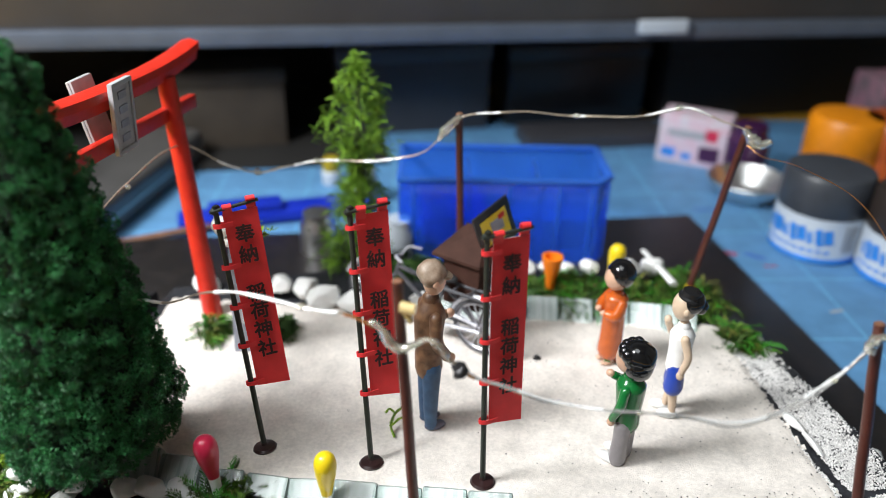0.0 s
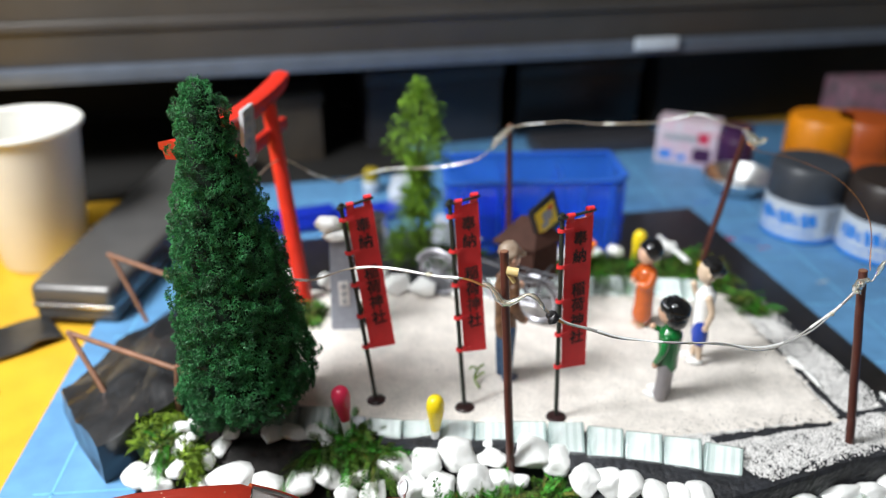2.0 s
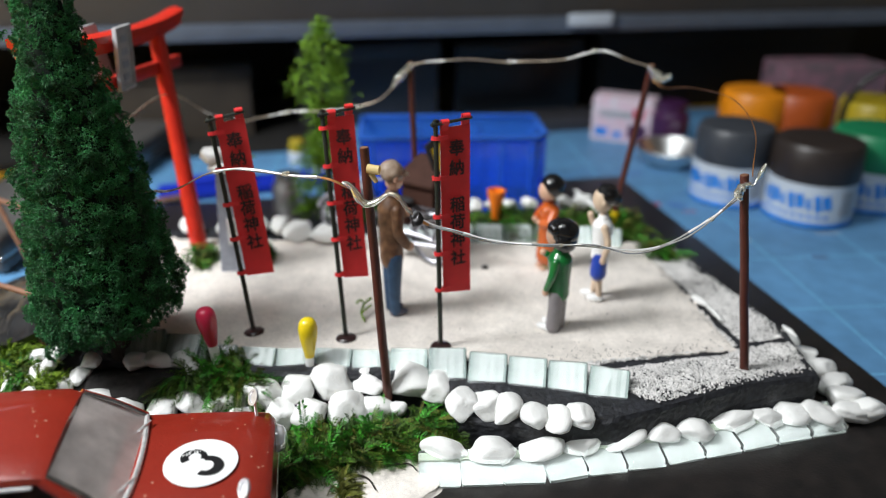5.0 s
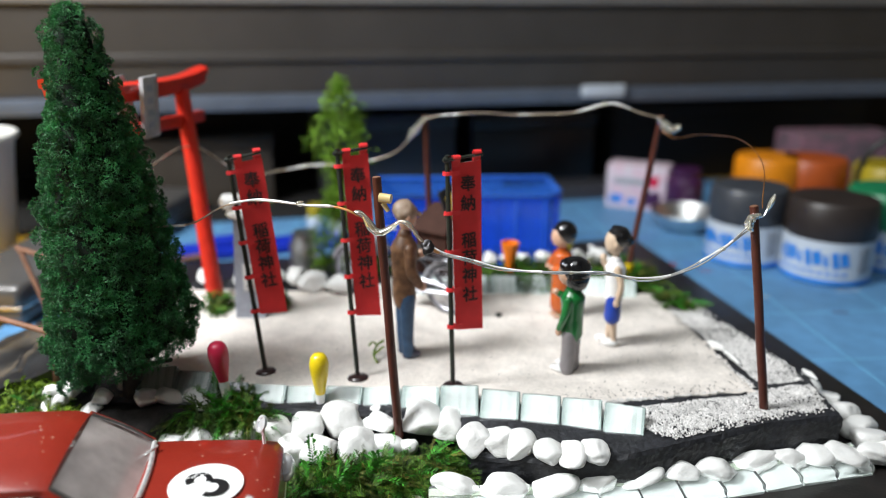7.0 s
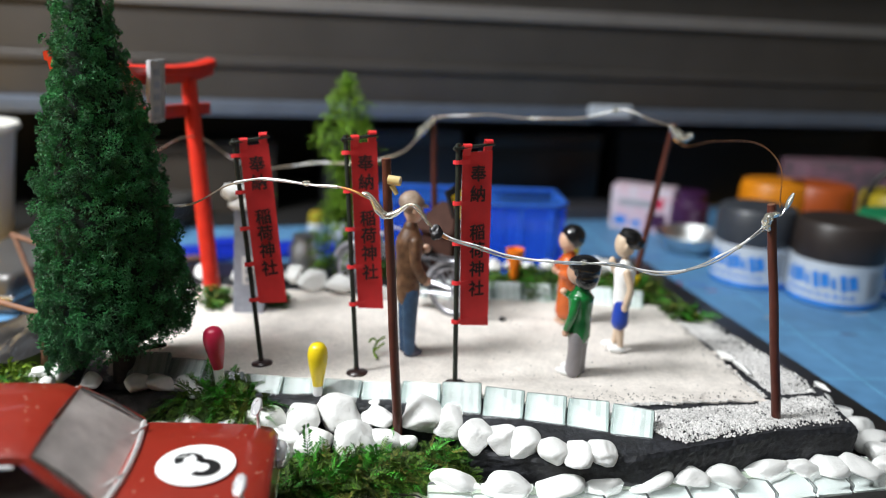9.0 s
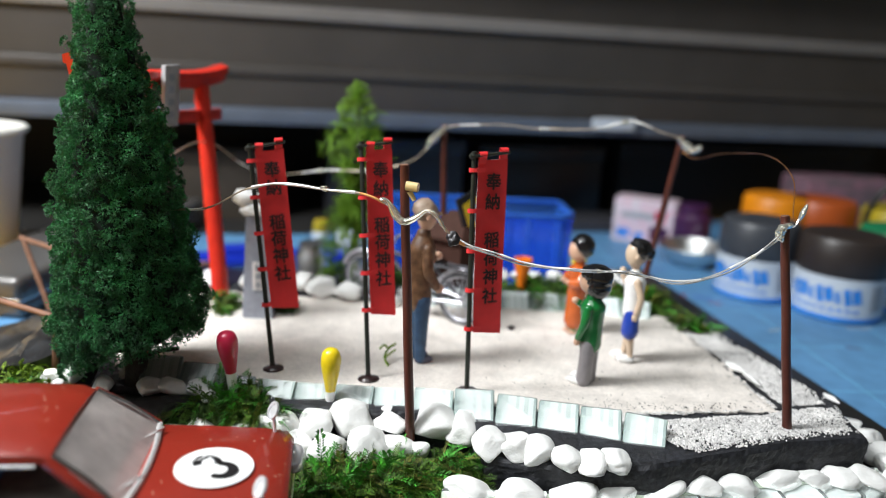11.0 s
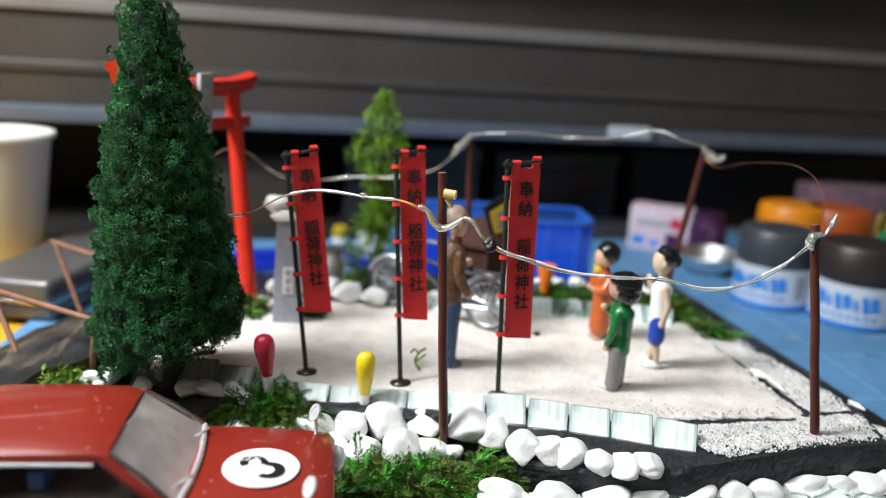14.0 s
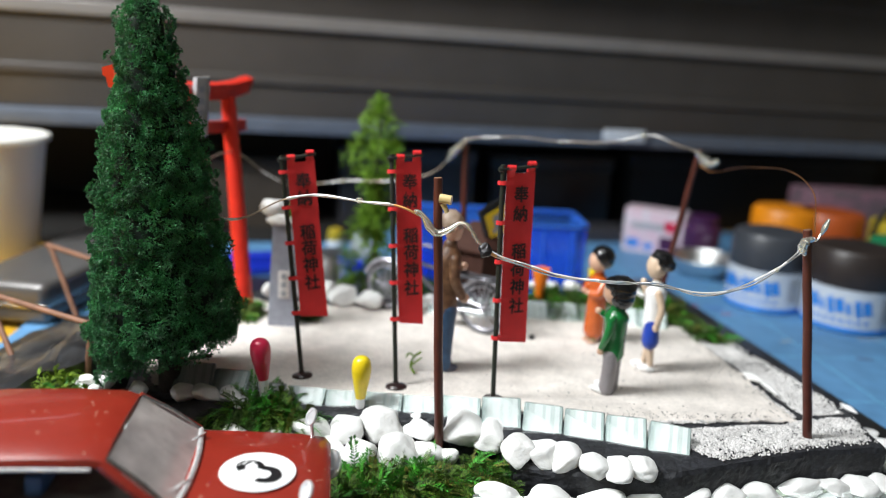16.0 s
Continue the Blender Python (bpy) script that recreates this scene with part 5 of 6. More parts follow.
figure("boy_figurine", 3.86, 14.4, 150, "painted boy figurine in a glossy green top and grey trousers", ["hair", "skin", "green_shirt", "grey_trousers", "white"], boy_green, 1.06, 1.04)
figure("boy_figurine", 5.30, 16.25, 168, "painted boy figurine in a white vest, blue shorts and dark cap", ["hair", "pale_skin", "white", "blue_shorts", "white", "black"], boy_white, 1.0, 1.08)
figure("boy_figurine", 4.0, 18.35, 200, "painted boy figurine in an orange robe with black hair", ["hair", "skin", "orange_robe", "green_shirt"], boy_orange, 0.96, 1.0)
figure("man_figurine", -0.80, 15.15, 25, "painted man figurine in a tan cap, brown jacket and jeans", ["cap", "skin", "jacket", "jeans", "shoe"], man, 0.88, 1.055)

# ---- picture-story cart on a bicycle ----
cart = thing("story_cart", 0.1, 19.25, SAND, 0, "dark grey bicycle carrying a brown roofed picture box", "bicycle cart")


def bike(u, v, z):
    """A place on the bicycle: u from the rear hub towards the front, v across, z up."""
    return Vector((0.25 - 0.882 * u + 0.471 * v, -0.90 + 0.471 * u + 0.882 * v, z))


def wheel(u):
    bm = bmesh.new()
    ring = [bike(u + 0.80 * math.cos(a), 0, 0.87 + 0.80 * math.sin(a)) for a in [2 * math.pi * k / 30 for k in range(31)]]
    tube(bm, ring, 0.065, 8)
    w = part("wheel", bm, M["bike_tyre"], cart, "grey tyre")
    bm = bmesh.new()
    for k in range(20):
        a = math.pi * 2 * k / 20
        rod(bm, bike(u, 0.06 * (-1) ** k, 0.87), bike(u + 0.76 * math.cos(a), 0, 0.87 + 0.76 * math.sin(a)), 0.024, 0.018, 5)
    tagged(part("spokes", bm, M["bike_silver"], w, "silver spokes"), kind="stuff")
    bm = bmesh.new()
    rod(bm, bike(u, -0.15, 0.87), bike(u, 0.15, 0.87), 0.08, 0.08, 10)
    part("hub", bm, M["bike_silver"], w)
    bm = bmesh.new()
    tube(bm, [bike(u + 0.72 * math.cos(a), 0, 0.87 + 0.72 * math.sin(a)) for a in [2 * math.pi * k / 30 for k in range(31)]], 0.04, 6)
    part("rim", bm, M["bike_silver"], w, "silver rim")
    # mudguard over the upper half
    bm = bmesh.new()
    tube(bm, [bike(u + 0.93 * math.cos(a), 0, 0.87 + 0.93 * math.sin(a)) for a in [radians(20 + 10 * k) for k in range(15)]], 0.075, 8)
    part("mudguard", bm, M["bike_silver"], cart, "silver mudguard")


wheel(0.0)
wheel(3.77)
bm = bmesh.new()
for p, q in (((0, .87), (1.45, .82)), ((1.45, .82), (1.18, 2.0)), ((0, .87), (1.2, 1.85)), ((1.2, 1.8), (2.75, 1.95)), ((1.45, .82), (2.8, 1.75)), ((2.68, 2.3), (2.86, 1.65)), ((2.86, 1.65), (3.77, .87))):
    rod(bm, bike(p[0], 0, p[1]), bike(q[0], 0, q[1]), 0.07, 0.07, 8)
part("frame", bm, M["bike_tyre"], cart, "dark grey bicycle frame")
bm = bmesh.new()
tube(bm, spline([bike(2.3, -0.5, 2.42), bike(2.62, -0.34, 2.46), bike(2.68, 0, 2.34), bike(2.62, 0.34, 2.46), bike(2.3, 0.5, 2.42)], 5), 0.05, 8)
part("handlebar", bm, M["bike_silver"], cart)
bm = bmesh.new()
ball(bm, bike(1.12, 0, 2.1), (0.34, 0.2, 0.11), 0, 3, rot=(0, 0, -28))
part("saddle", bm, M["rubber"], cart)
bm = bmesh.new()
tube(bm, spline([bike(-0.1, -0.14, 0.95), bike(0.7, -0.16, 1.06), bike(1.5, -0.16, 1.05), bike(1.75, -0.16, 0.82), bike(1.5, -0.16, 0.6), bike(0.7, -0.16, 0.70), bike(-0.1, -0.14, 0.78)], 5), 0.06, 8)
rod(bm, bike(1.45, -0.19, 0.82), bike(1.45, -0.12, 0.82), 0.26, 0.26, 18)
part("chain_guard", bm, M["bike_silver"], cart, "silver chain guard")
bm = bmesh.new()
for v in (-0.22, 0.22):
    rod(bm, bike(-0.75, v, 1.86), bike(1.1, v, 1.86), 0.05, 0.05, 6)
for u in (-0.7, -0.2, 0.3, 0.8):
    rod(bm, bike(u, -0.24, 1.86), bike(u, 0.9, 1.86), 0.04, 0.04, 6)
rod(bm, bike(0, 0.16, 0.87), bike(-0.3, 0.22, 1.86), 0.04, 0.04, 6)
rod(bm, bike(0, -0.16, 0.87), bike(-0.3, -0.22, 1.86), 0.04, 0.04, 6)
part("carrier", bm, M["bike_tyre"], cart, "luggage carrier under the picture box")
# the picture cabinet is turned against the bicycle
part("picture_box", prism(bmesh.new(), [(-0.85, -0.05), (0.15, -0.62), (1.05, 0.2), (0.05, 0.85)], 1.15, 2.62), M["cart"], cart, "brown picture cabinet")
bm = bmesh.new()
lo = [bm.verts.new(v) for v in ((-1.2, -0.05, 2.62), (0.15, -0.78, 2.60), (1.25, 0.2, 2.66), (0.0, 1.05, 2.66))]
lo2 = [bm.verts.new((v.co.x, v.co.y, v.co.z + 0.09)) for v in lo]
rid = [bm.verts.new((-0.25, 0.3, 3.50)), bm.verts.new((0.28, 0.12, 3.50))]
bm.faces.new(lo[::-1])
for k in range(4):
    bm.faces.new([lo[k], lo[(k + 1) % 4], lo2[(k + 1) % 4], lo2[k]])
bm.faces.new([lo2[0], lo2[1], rid[1], rid[0]])
bm.faces.new([lo2[1], lo2[2], rid[1]])
bm.faces.new([lo2[2], lo2[3], rid[0], rid[1]])
bm.faces.new([lo2[3], lo2[0], rid[0]])
part("roof", bm, M["cart"], cart, "brown pitched roof", smooth=False)
bm = bmesh.new()
BM_ = pose(0.52, 0.0, 3.55, 0, -22, 42)
box(bm, (0, 0, 0), (1.25, 0.08, 1.45), 0.02)
bmesh.ops.transform(bm, matrix=BM_, verts=bm.verts)
pb = part("picture_board", bm, M["black"], cart, "black board with a small yellow picture")
for nm, c, s, mm in (("picture", (0.0, -0.05, 0.02), (0.92, 0.03, 0.92), "yellow_paint"), ("grey_shape", (0.05, -0.07, 0.10), (0.42, 0.03, 0.40), "stone"), ("red_shape", (0.25, -0.075, 0.30), (0.22, 0.03, 0.16), "torii"), ("dark_shape", (-0.12, -0.075, -0.18), (0.30, 0.03, 0.18), "label_grey")):
    bm = bmesh.new()
    box(bm, c, s, 0.01)
    bmesh.ops.transform(bm, matrix=BM_, verts=bm.verts)
    part(nm, bm, M[mm], pb)

# ---- stone tablet with a white cap ----
tab = thing("stone_tablet", -6.05, 17.9, SAND - 0.05, 8, "grey upright stone tablet with a lettered face and white top", "stone tablet")
bm = bmesh.new()
prism(bm, [(-0.48, -0.22), (0.48, -0.22), (0.48, 0.22), (-0.48, 0.22)], 0, 3.4)
for v in bm.verts:
    if v.co.z > 1:
        v.co.x *= 0.72
        v.co.y *= 0.85
bmesh.ops.bevel(bm, geom=list(bm.edges), offset=0.04, segments=2, affect="EDGES")
slab = part("slab", bm, M["stone"], tab)
bm = bmesh.new()
box(bm, (0.02, -0.225, 1.45), (0.34, 0.03, 0.9), 0.01)
part("inscription_plate", bm, M["paper_edge"], tab, "pale lettered plate")
bm = bmesh.new()
for k in range(3):
    box(bm, (0.02, -0.245, 1.72 - 0.28 * k), (0.16, 0.015, 0.18))
part("writing", bm, M["label_grey"], tab)
bm = bmesh.new()
ball(bm, (-0.10, 0, 3.52), (0.42, 0.34, 0.26), 0, 3, 0.45, 9)
ball(bm, (-0.36, 0.08, 3.82), (0.40, 0.34, 0.34), 0, 3, 0.45, 4)
part("white_cap", bm, M["pebble"], tab, "white stone on top")
rng = np.random.default_rng(77)
tagged(tufts("moss_tuft", [((rng.normal() * 0.13 + 0.32, rng.normal() * 0.16, 3.68 + 0.08 * rng.normal()), (0, 0, 1)) for _ in range(40)], 0.24, M["moss_bright"], tab, rng), "bright moss", kind="stuff")

# ---- map pins ----


def pin(x, y, z, r, h, material, label, tilt=(0, 0), white=True, neck=0.42):
    th = thing("map_pin", x, y, z, 0, label, "map pin", "map pins", tilt)
    bm = bmesh.new()
    lathe(bm, [(0, -0.3), (r * 0.40, -0.3), (r * 0.44, h * 0.25), (r * 0.5, h * (neck + 0.03)), (0, h * (neck + 0.03))], 20)
    part("stem", bm, M["white"] if white else material, th)
    bm = bmesh.new()
    span = h * (1 - neck)
    lathe(bm, [(rr * r, h * neck + span * k) for rr, k in ((0, 0), (0.5, 0), (0.58, 0.11), (0.75, 0.31), (0.91, 0.5), (0.99, 0.66), (0.99, 0.77), (0.87, 0.89), (0.62, 0.965), (0.3, 1), (0, 1.005))], 28)
    part("head", bm, material, th)


pin(-5.14, 12.35, 1.12, 0.26, 2.1, M["pink_red"], "crimson drop-shaped map pin with a white stem in the moss", (0, -6), True, 0.48)
pin(-2.78, 12.45, 0.95, 0.25, 1.95, M["yellow_paint"], "yellow drop-shaped map pin among the white pebbles", (0, 0))
pin(4.40, 22.4, 1.5, 0.27, 1.75, M["yellow_paint"], "yellow map pin behind the moss hedge", (0, 8), False)
bm = bmesh.new()
lathe(bm, [(0, 0), (0.14, 0), (0.17, 0.6), (0.30, 1.1), (0.34, 1.35), (0.26, 1.36), (0.2, 1.1), (0, 1.05)], 20)
single("orange_cone", bm, M["orange_plastic"], 2.5, 21.7, 1.7, 0, "orange plastic cone-shaped peg in the hedge", "peg")

# twig on the sand
bm = bmesh.new()
tube(bm, spline([(-1.55, 14.5, 1.68), (-1.68, 14.8, 1.78), (-1.6, 15.05, 1.95), (-1.42, 15.2, 2.05)], 5), 0.035, 6)
tube(bm, spline([(-1.66, 14.8, 1.78), (-1.5, 14.9, 1.9), (-1.4, 14.85, 2.0)], 4), 0.03, 6)
tube(bm, spline([(-1.6, 15.05, 1.95), (-1.75, 15.15, 2.0), (-1.85, 15.1, 1.9)], 4), 0.03, 6)
single("twig", bm, M["moss_bright"], 0, 0, 0, 0, "small dry green twig lying on the sand", "twig")

bm = bmesh.new()
ball(bm, (0, 0, 0), (0.10, 0.08, 0.07), 0, 3, 0.3, 2)
single("black_pellet", bm, M["black"], 2.0, 18.2, SAND + 0.05, 0, "tiny black pellet lying on the sand", "pellet")

# a white sliver lying on the hedge
bm = bmesh.new()
tube(bm, [Vector((-0.33, 1.08, 0.02)), Vector((-0.1, 0.35, 0.0)), Vector((0.12, -0.4, 0.0)), Vector((0.33, -1.08, -0.02))], 0.15, 10, 0, lambda t: 0.75 + 0.35 * t, 0.5)
single("white_sliver", bm, M["white"], 6.1, 23.0, 2.2, 0, "narrow white plastic sliver lying on the green moss hedge", "sliver")

# ---- the red car ----
car = thing("toy_car", -6.98, 7.1, 0.50, 9.8, "brick red die-cast car with a white number disc on its bonnet", "toy car")


def loft(bm, sections, mi=0, close=True):
    rings = [[bm.verts.new(p) for p in s] for s in sections]
    n = len(rings[0])
    for a, b in zip(rings, rings[1:]):
        for k in range(n):
            f = bm.faces.new([a[k], a[(k + 1) % n], b[(k + 1) % n], b[k]])
            f.material_index = mi
    if close:
        bm.faces.new(rings[0][::-1]).material_index = mi
        bm.faces.new(rings[-1]).material_index = mi
    bmesh.ops.recalc_face_normals(bm, faces=bm.faces)
    return bm


def section(x, w, zb, zt, r=0.16, crown=0.05):
    """A body cross-section at x: half width w, from zb to zt, with rounded shoulders."""
    pts = [(-w * 0.93, zb), (-w, zb + 0.25), (-w, (zb + zt) / 2), (-w + 0.02, zt - r), (-w + r * 0.35, zt - r * 0.3), (-w + r, zt)]
    pts += [(-w * 0.4, zt + crown * 0.8), (0, zt + crown)]
    half = pts + [(-px, pz) for px, pz in pts[-2::-1]]
    return [(x, px, pz) for px, pz in half]


bm = bmesh.new()
S = [(-4.15, 1.45, 0.55, 1.62), (-4.05, 1.62, 0.45, 1.86), (-3.6, 1.70, 0.40, 1.93), (-2.2, 1.74, 0.36, 1.93), (0.0, 1.75, 0.34, 1.92), (1.2, 1.75, 0.36, 1.92), (2.6, 1.73, 0.38, 1.88), (3.7, 1.69, 0.42, 1.83), (4.18, 1.64, 0.48, 1.78), (4.31, 1.55, 0.60, 1.66)]
loft(bm, [section(x, w, zb, zt) for x, w, zb, zt in S])
body = part("body", bm, M["car"], car)
# roof with its pillars
bm = bmesh.new()
R = [(-3.45, 1.30, 2.66, 0.10), (-3.2, 1.37, 2.84, 0.10), (-2.0, 1.42, 2.96, 0.12), (-0.6, 1.43, 2.97, 0.12), (0.25, 1.41, 2.94, 0.12), (0.50, 1.37, 2.86, 0.12)]
secs = []
for x, w, z, th_ in R:
    top = [(x, -w, z - 0.16), (x, -w + 0.03, z - 0.05), (x, -w + 0.14, z + 0.01), (x, -w * 0.5, z + 0.06), (x, 0, z + 0.08), (x, w * 0.5, z + 0.06), (x, w - 0.14, z + 0.01), (x, w - 0.03, z - 0.05), (x, w, z - 0.16)]
    low = [(x, w - 0.08, z - 0.16), (x, 0, z - 0.06), (x, -w + 0.08, z - 0.16)]
    secs.append(top + low)
loft(bm, secs)
part("roof", bm, M["car"], car)
for s in (-1, 1):
    for a, b, wa in (((0.44, s * 1.36, 2.78), (1.58, s * 1.60, 1.90), 0.10), ((-3.3, s * 1.32, 2.66), (-3.95, s * 1.55, 1.9), 0.22), ((-1.35, s * 1.40, 2.8), (-1.45, s * 1.66, 1.9), 0.10)):
        bm = bmesh.new()
        tube(bm, spline([a, ((a[0] + b[0]) / 2, (a[1] + b[1]) / 2 + s * 0.03, (a[2] + b[2]) / 2 + 0.02), b], 4), wa, 8)
        part("pillar", bm, M["car"], car)


def pane(bm, quad, t=0.03, n=6, bulge=0.06):
    q = [Vector(p) for p in quad]
    nrm = (q[1] - q[0]).cross(q[3] - q[0]).normalized()
    g = []
    for j in range(n + 1):
        for i in range(n + 1):
            u, v = i / n, j / n
            p = (q[0] * (1 - u) + q[1] * u) * (1 - v) + (q[3] * (1 - u) + q[2] * u) * v
            g.append(p + nrm * bulge * (1 - (2 * u - 1) ** 2))
    top = [bm.verts.new(p) for p in g]
    bot = [bm.verts.new(p - nrm * t) for p in g]
    for j in range(n):
        for i in range(n):
            k = j * (n + 1) + i
            bm.faces.new([top[k], top[k + 1], top[k + n + 2], top[k + n + 1]])
            bm.faces.new([bot[k], bot[k + n + 1], bot[k + n + 2], bot[k + 1]])
    return bm


WS = [(0.52, 1.29, 2.83), (0.52, -1.29, 2.83), (1.62, -1.52, 1.96), (1.62, 1.52, 1.96)]
bm = pane(bmesh.new(), [WS[1], WS[0], WS[3], WS[2]][::-1])
part("windscreen", bm, M["windscreen"], car, "dusty clear windscreen").visible_shadow = False
bm = pane(bmesh.new(), [(-3.48, 1.22, 2.66), (-3.48, -1.22, 2.66), (-4.0, -1.4, 1.92), (-4.0, 1.4, 1.92)])
part("rear_window", bm, M["windscreen"], car, "dusty clear rear window")
for a, b in ((WS[0], WS[3]), (WS[1], WS[2])):
    bm = bmesh.new()
    tube(bm, spline([a, tuple((Vector(a) + Vector(b)) / 2 + Vector((0.03, 0, 0.05))), b], 4), 0.045, 8)
    part("windscreen_side_trim", bm, M["chrome_dark"], car, "dull chrome side trim")
bm = bmesh.new()
tube(bm, spline([WS[3], (1.72, 0.7, 1.97), (1.75, 0, 1.98), (1.72, -0.7, 1.97), WS[2]], 5), 0.06, 8)
part("windscreen_trim", bm, M["chrome"], car, "flaking chrome trim")
for s in (-1, 1):
    # gutter strip in bright chrome, standing in for the highlight along the roof edge
    bm = bmesh.new()
    tube(bm, spline([(-3.2, s * 1.44, 2.67), (-1.5, s * 1.48, 2.77), (0.3, s * 1.46, 2.74)], 6), 0.036, 8)
    part("gutter_highlight", bm, M["chrome"], car, "thin gutter line, bright chrome for the roof edge's highlight")
    bm = bmesh.new()
    rod(bm, (1.4, s * 0.9 - 0.3, 2.07), (1.75, s * 0.9 + 0.35, 2.03), 0.025, 0.025, 6)
    part("wiper", bm, M["chrome"], car)
    # wing mirrors on short stalks
    bm = bmesh.new()
    tube(bm, spline([(3.92, s * 1.42, 1.76), (3.91, s * 1.44, 1.95), (3.90, s * 1.45, 2.10)], 4), 0.04, 8)
    lathe(bm, [(0, -0.05), (0.10, -0.05), (0.16, 0.0), (0.16, 0.05), (0.12, 0.05), (0.11, 0.02), (0, 0.02)], 22, 0, pose(3.9, s * 1.45, 2.27, 0, -65, 35) @ Matrix.Diagonal((1.2, 0.95, 1, 1)))
    part("wing_mirror", bm, M["lamp_glass"], car, "small round silver wing mirror")
    bm = bmesh.new()
    lathe(bm, [(0, -0.2), (0.27, -0.2), (0.31, 0.05), (0.26, 0.17), (0.14, 0.24), (0, 0.26)], 22, 0, pose(4.30, s * 1.22, 1.30, 0, 90, 0))
    part("headlamp", bm, M["lamp_glass"], car, "silver headlamp")
    bm = bmesh.new()
    box(bm, (-4.12, s * 1.25, 1.45), (0.14, 0.34, 0.4), 0.04)
    part("tail_lamp", bm, M["tail"], car, "red tail lamp")
bm = bmesh.new()
box(bm, (4.25, 0, 0.72), (0.16, 3.2, 0.2), 0.06)
part("front_bumper", bm, M["chrome"], car)
bm = bmesh.new()
box(bm, (-4.22, 0, 0.75), (0.16, 3.1, 0.2), 0.06)
part("rear_bumper", bm, M["chrome"], car)
bm = bmesh.new()
box(bm, (4.19, 0, 1.28), (0.06, 1.9, 0.36), 0.03)
part("grille", bm, M["black"], car)
bm = bmesh.new()
box(bm, (-1.3, 0, 2.02), (4.4, 2.7, 0.12), 0.04)
box(bm, (-0.75, 0.7, 2.2), (0.3, 0.9, 0.5), 0.08, 1)
box(bm, (-0.75, -0.7, 2.2), (0.3, 0.9, 0.5), 0.08, 1)
box(bm, (-2.6, 0, 2.2), (0.35, 2.3, 0.5), 0.08, 1)
box(bm, (1.05, 0, 2.0), (0.4, 2.5, 0.12), 0.04)
part("interior", bm, [M["interior"], M["seat"]], car, "dim interior with blue seats")
for x in (-2.55, 2.75):
    for s in (-1, 1):
        bm = bmesh.new()
        lathe(bm, [(0.34, -0.22), (0.58, -0.22), (0.66, -0.14), (0.66, 0.14), (0.58, 0.22), (0.34, 0.22), (0.34, -0.22)], 28, 0, pose(x, s * 1.58, 0.66, 90, 0, 0))
        w = part("wheel", bm, M["rubber"], car, "black tyre")
        bm = bmesh.new()
        lathe(bm, [(0, -0.16), (0.35, -0.18), (0.36, 0.18), (0.2, 0.14), (0, 0.2)], 24, 0, pose(x, s * 1.58, 0.66, 90 * s, 0, 0))
        part("rim", bm, M["chrome"], w)
bm = bmesh.new()
lathe(bm, [(0, 0), (0.715, 0), (0.72, 0.008), (0.715, 0.014), (0, 0.016)], 48, 0, pose(2.93, -0.16, 1.929, 0, 1.2, 0))
disc = part("number_disc", bm, M["white"], car, "white number disc")


def stroke(bm, pts, widths, z=0.0, h=0.012):
    """A flat brush stroke through the points, with a width at each."""
    lo, hi = [], []
    for k, (x, y) in enumerate(pts):
        p, q = Vector(pts[max(k - 1, 0)]), Vector(pts[min(k + 1, len(pts) - 1)])
        d = (q - p).normalized()
        for sgn, row in ((1, lo), (-1, hi)):
            row.append((x - sgn * d.y * widths[k] / 2, y + sgn * d.x * widths[k] / 2))
    rim = lo + hi[::-1]
    a, b = [bm.verts.new((x, y, z)) for x, y in rim], [bm.verts.new((x, y, z + h)) for x, y in rim]
    n, m = len(rim), len(lo)
    for k in range(n):
        bm.faces.new([a[k], a[(k + 1) % n], b[(k + 1) % n], b[k]])
    for k in range(m - 1):
        bm.faces.new([b[k], b[k + 1], b[n - 2 - k], b[n - 1 - k]])
    bmesh.ops.recalc_face_normals(bm, faces=bm.faces)
    return bm


NUM = pose(2.93 * CM, -0.16 * CM, 1.948 * CM, 0, 1.2, 44)
bm = bmesh.new()
for cy, r, a0, a1, wide in ((0.205, 0.20, 172, -62, (0.15, 0.17, 0.15, 0.12, 0.10, 0.12, 0.14)), (-0.185, 0.235, 62, -168, (0.13, 0.14, 0.18, 0.21, 0.19, 0.14, 0.13))):
    arc = [radians(a0 + (a1 - a0) * k / 24) for k in range(25)]
    wd = [wide[int(k / 4.01)] + (wide[min(6, int(k / 4.01) + 1)] - wide[int(k / 4.01)]) * (k / 4.01 % 1) for k in range(25)]
    stroke(bm, [(r * 0.95 * math.cos(a), cy + r * math.sin(a)) for a in arc], wd)
number = part("number", bm, M["black"], disc, "worn black numeral", smooth=False)
number.matrix_basis = NUM
# flakes lost from the upper bow of the numeral
bm = bmesh.new()
for k in range(9):
    a = radians(20 + 12 * k)
    rr = 0.20 + 0.045 * math.sin(5.0 * k)
    ball(bm, (rr * math.cos(a), 0.205 + rr * math.sin(a), 0.011), (0.018 + 0.012 * (k % 3), 0.014 + 0.008 * (k % 2), 0.006), 0, 2, 0.5, k)
part("flake", bm, M["white"], disc, "spots where the black paint has flaked").matrix_basis = NUM

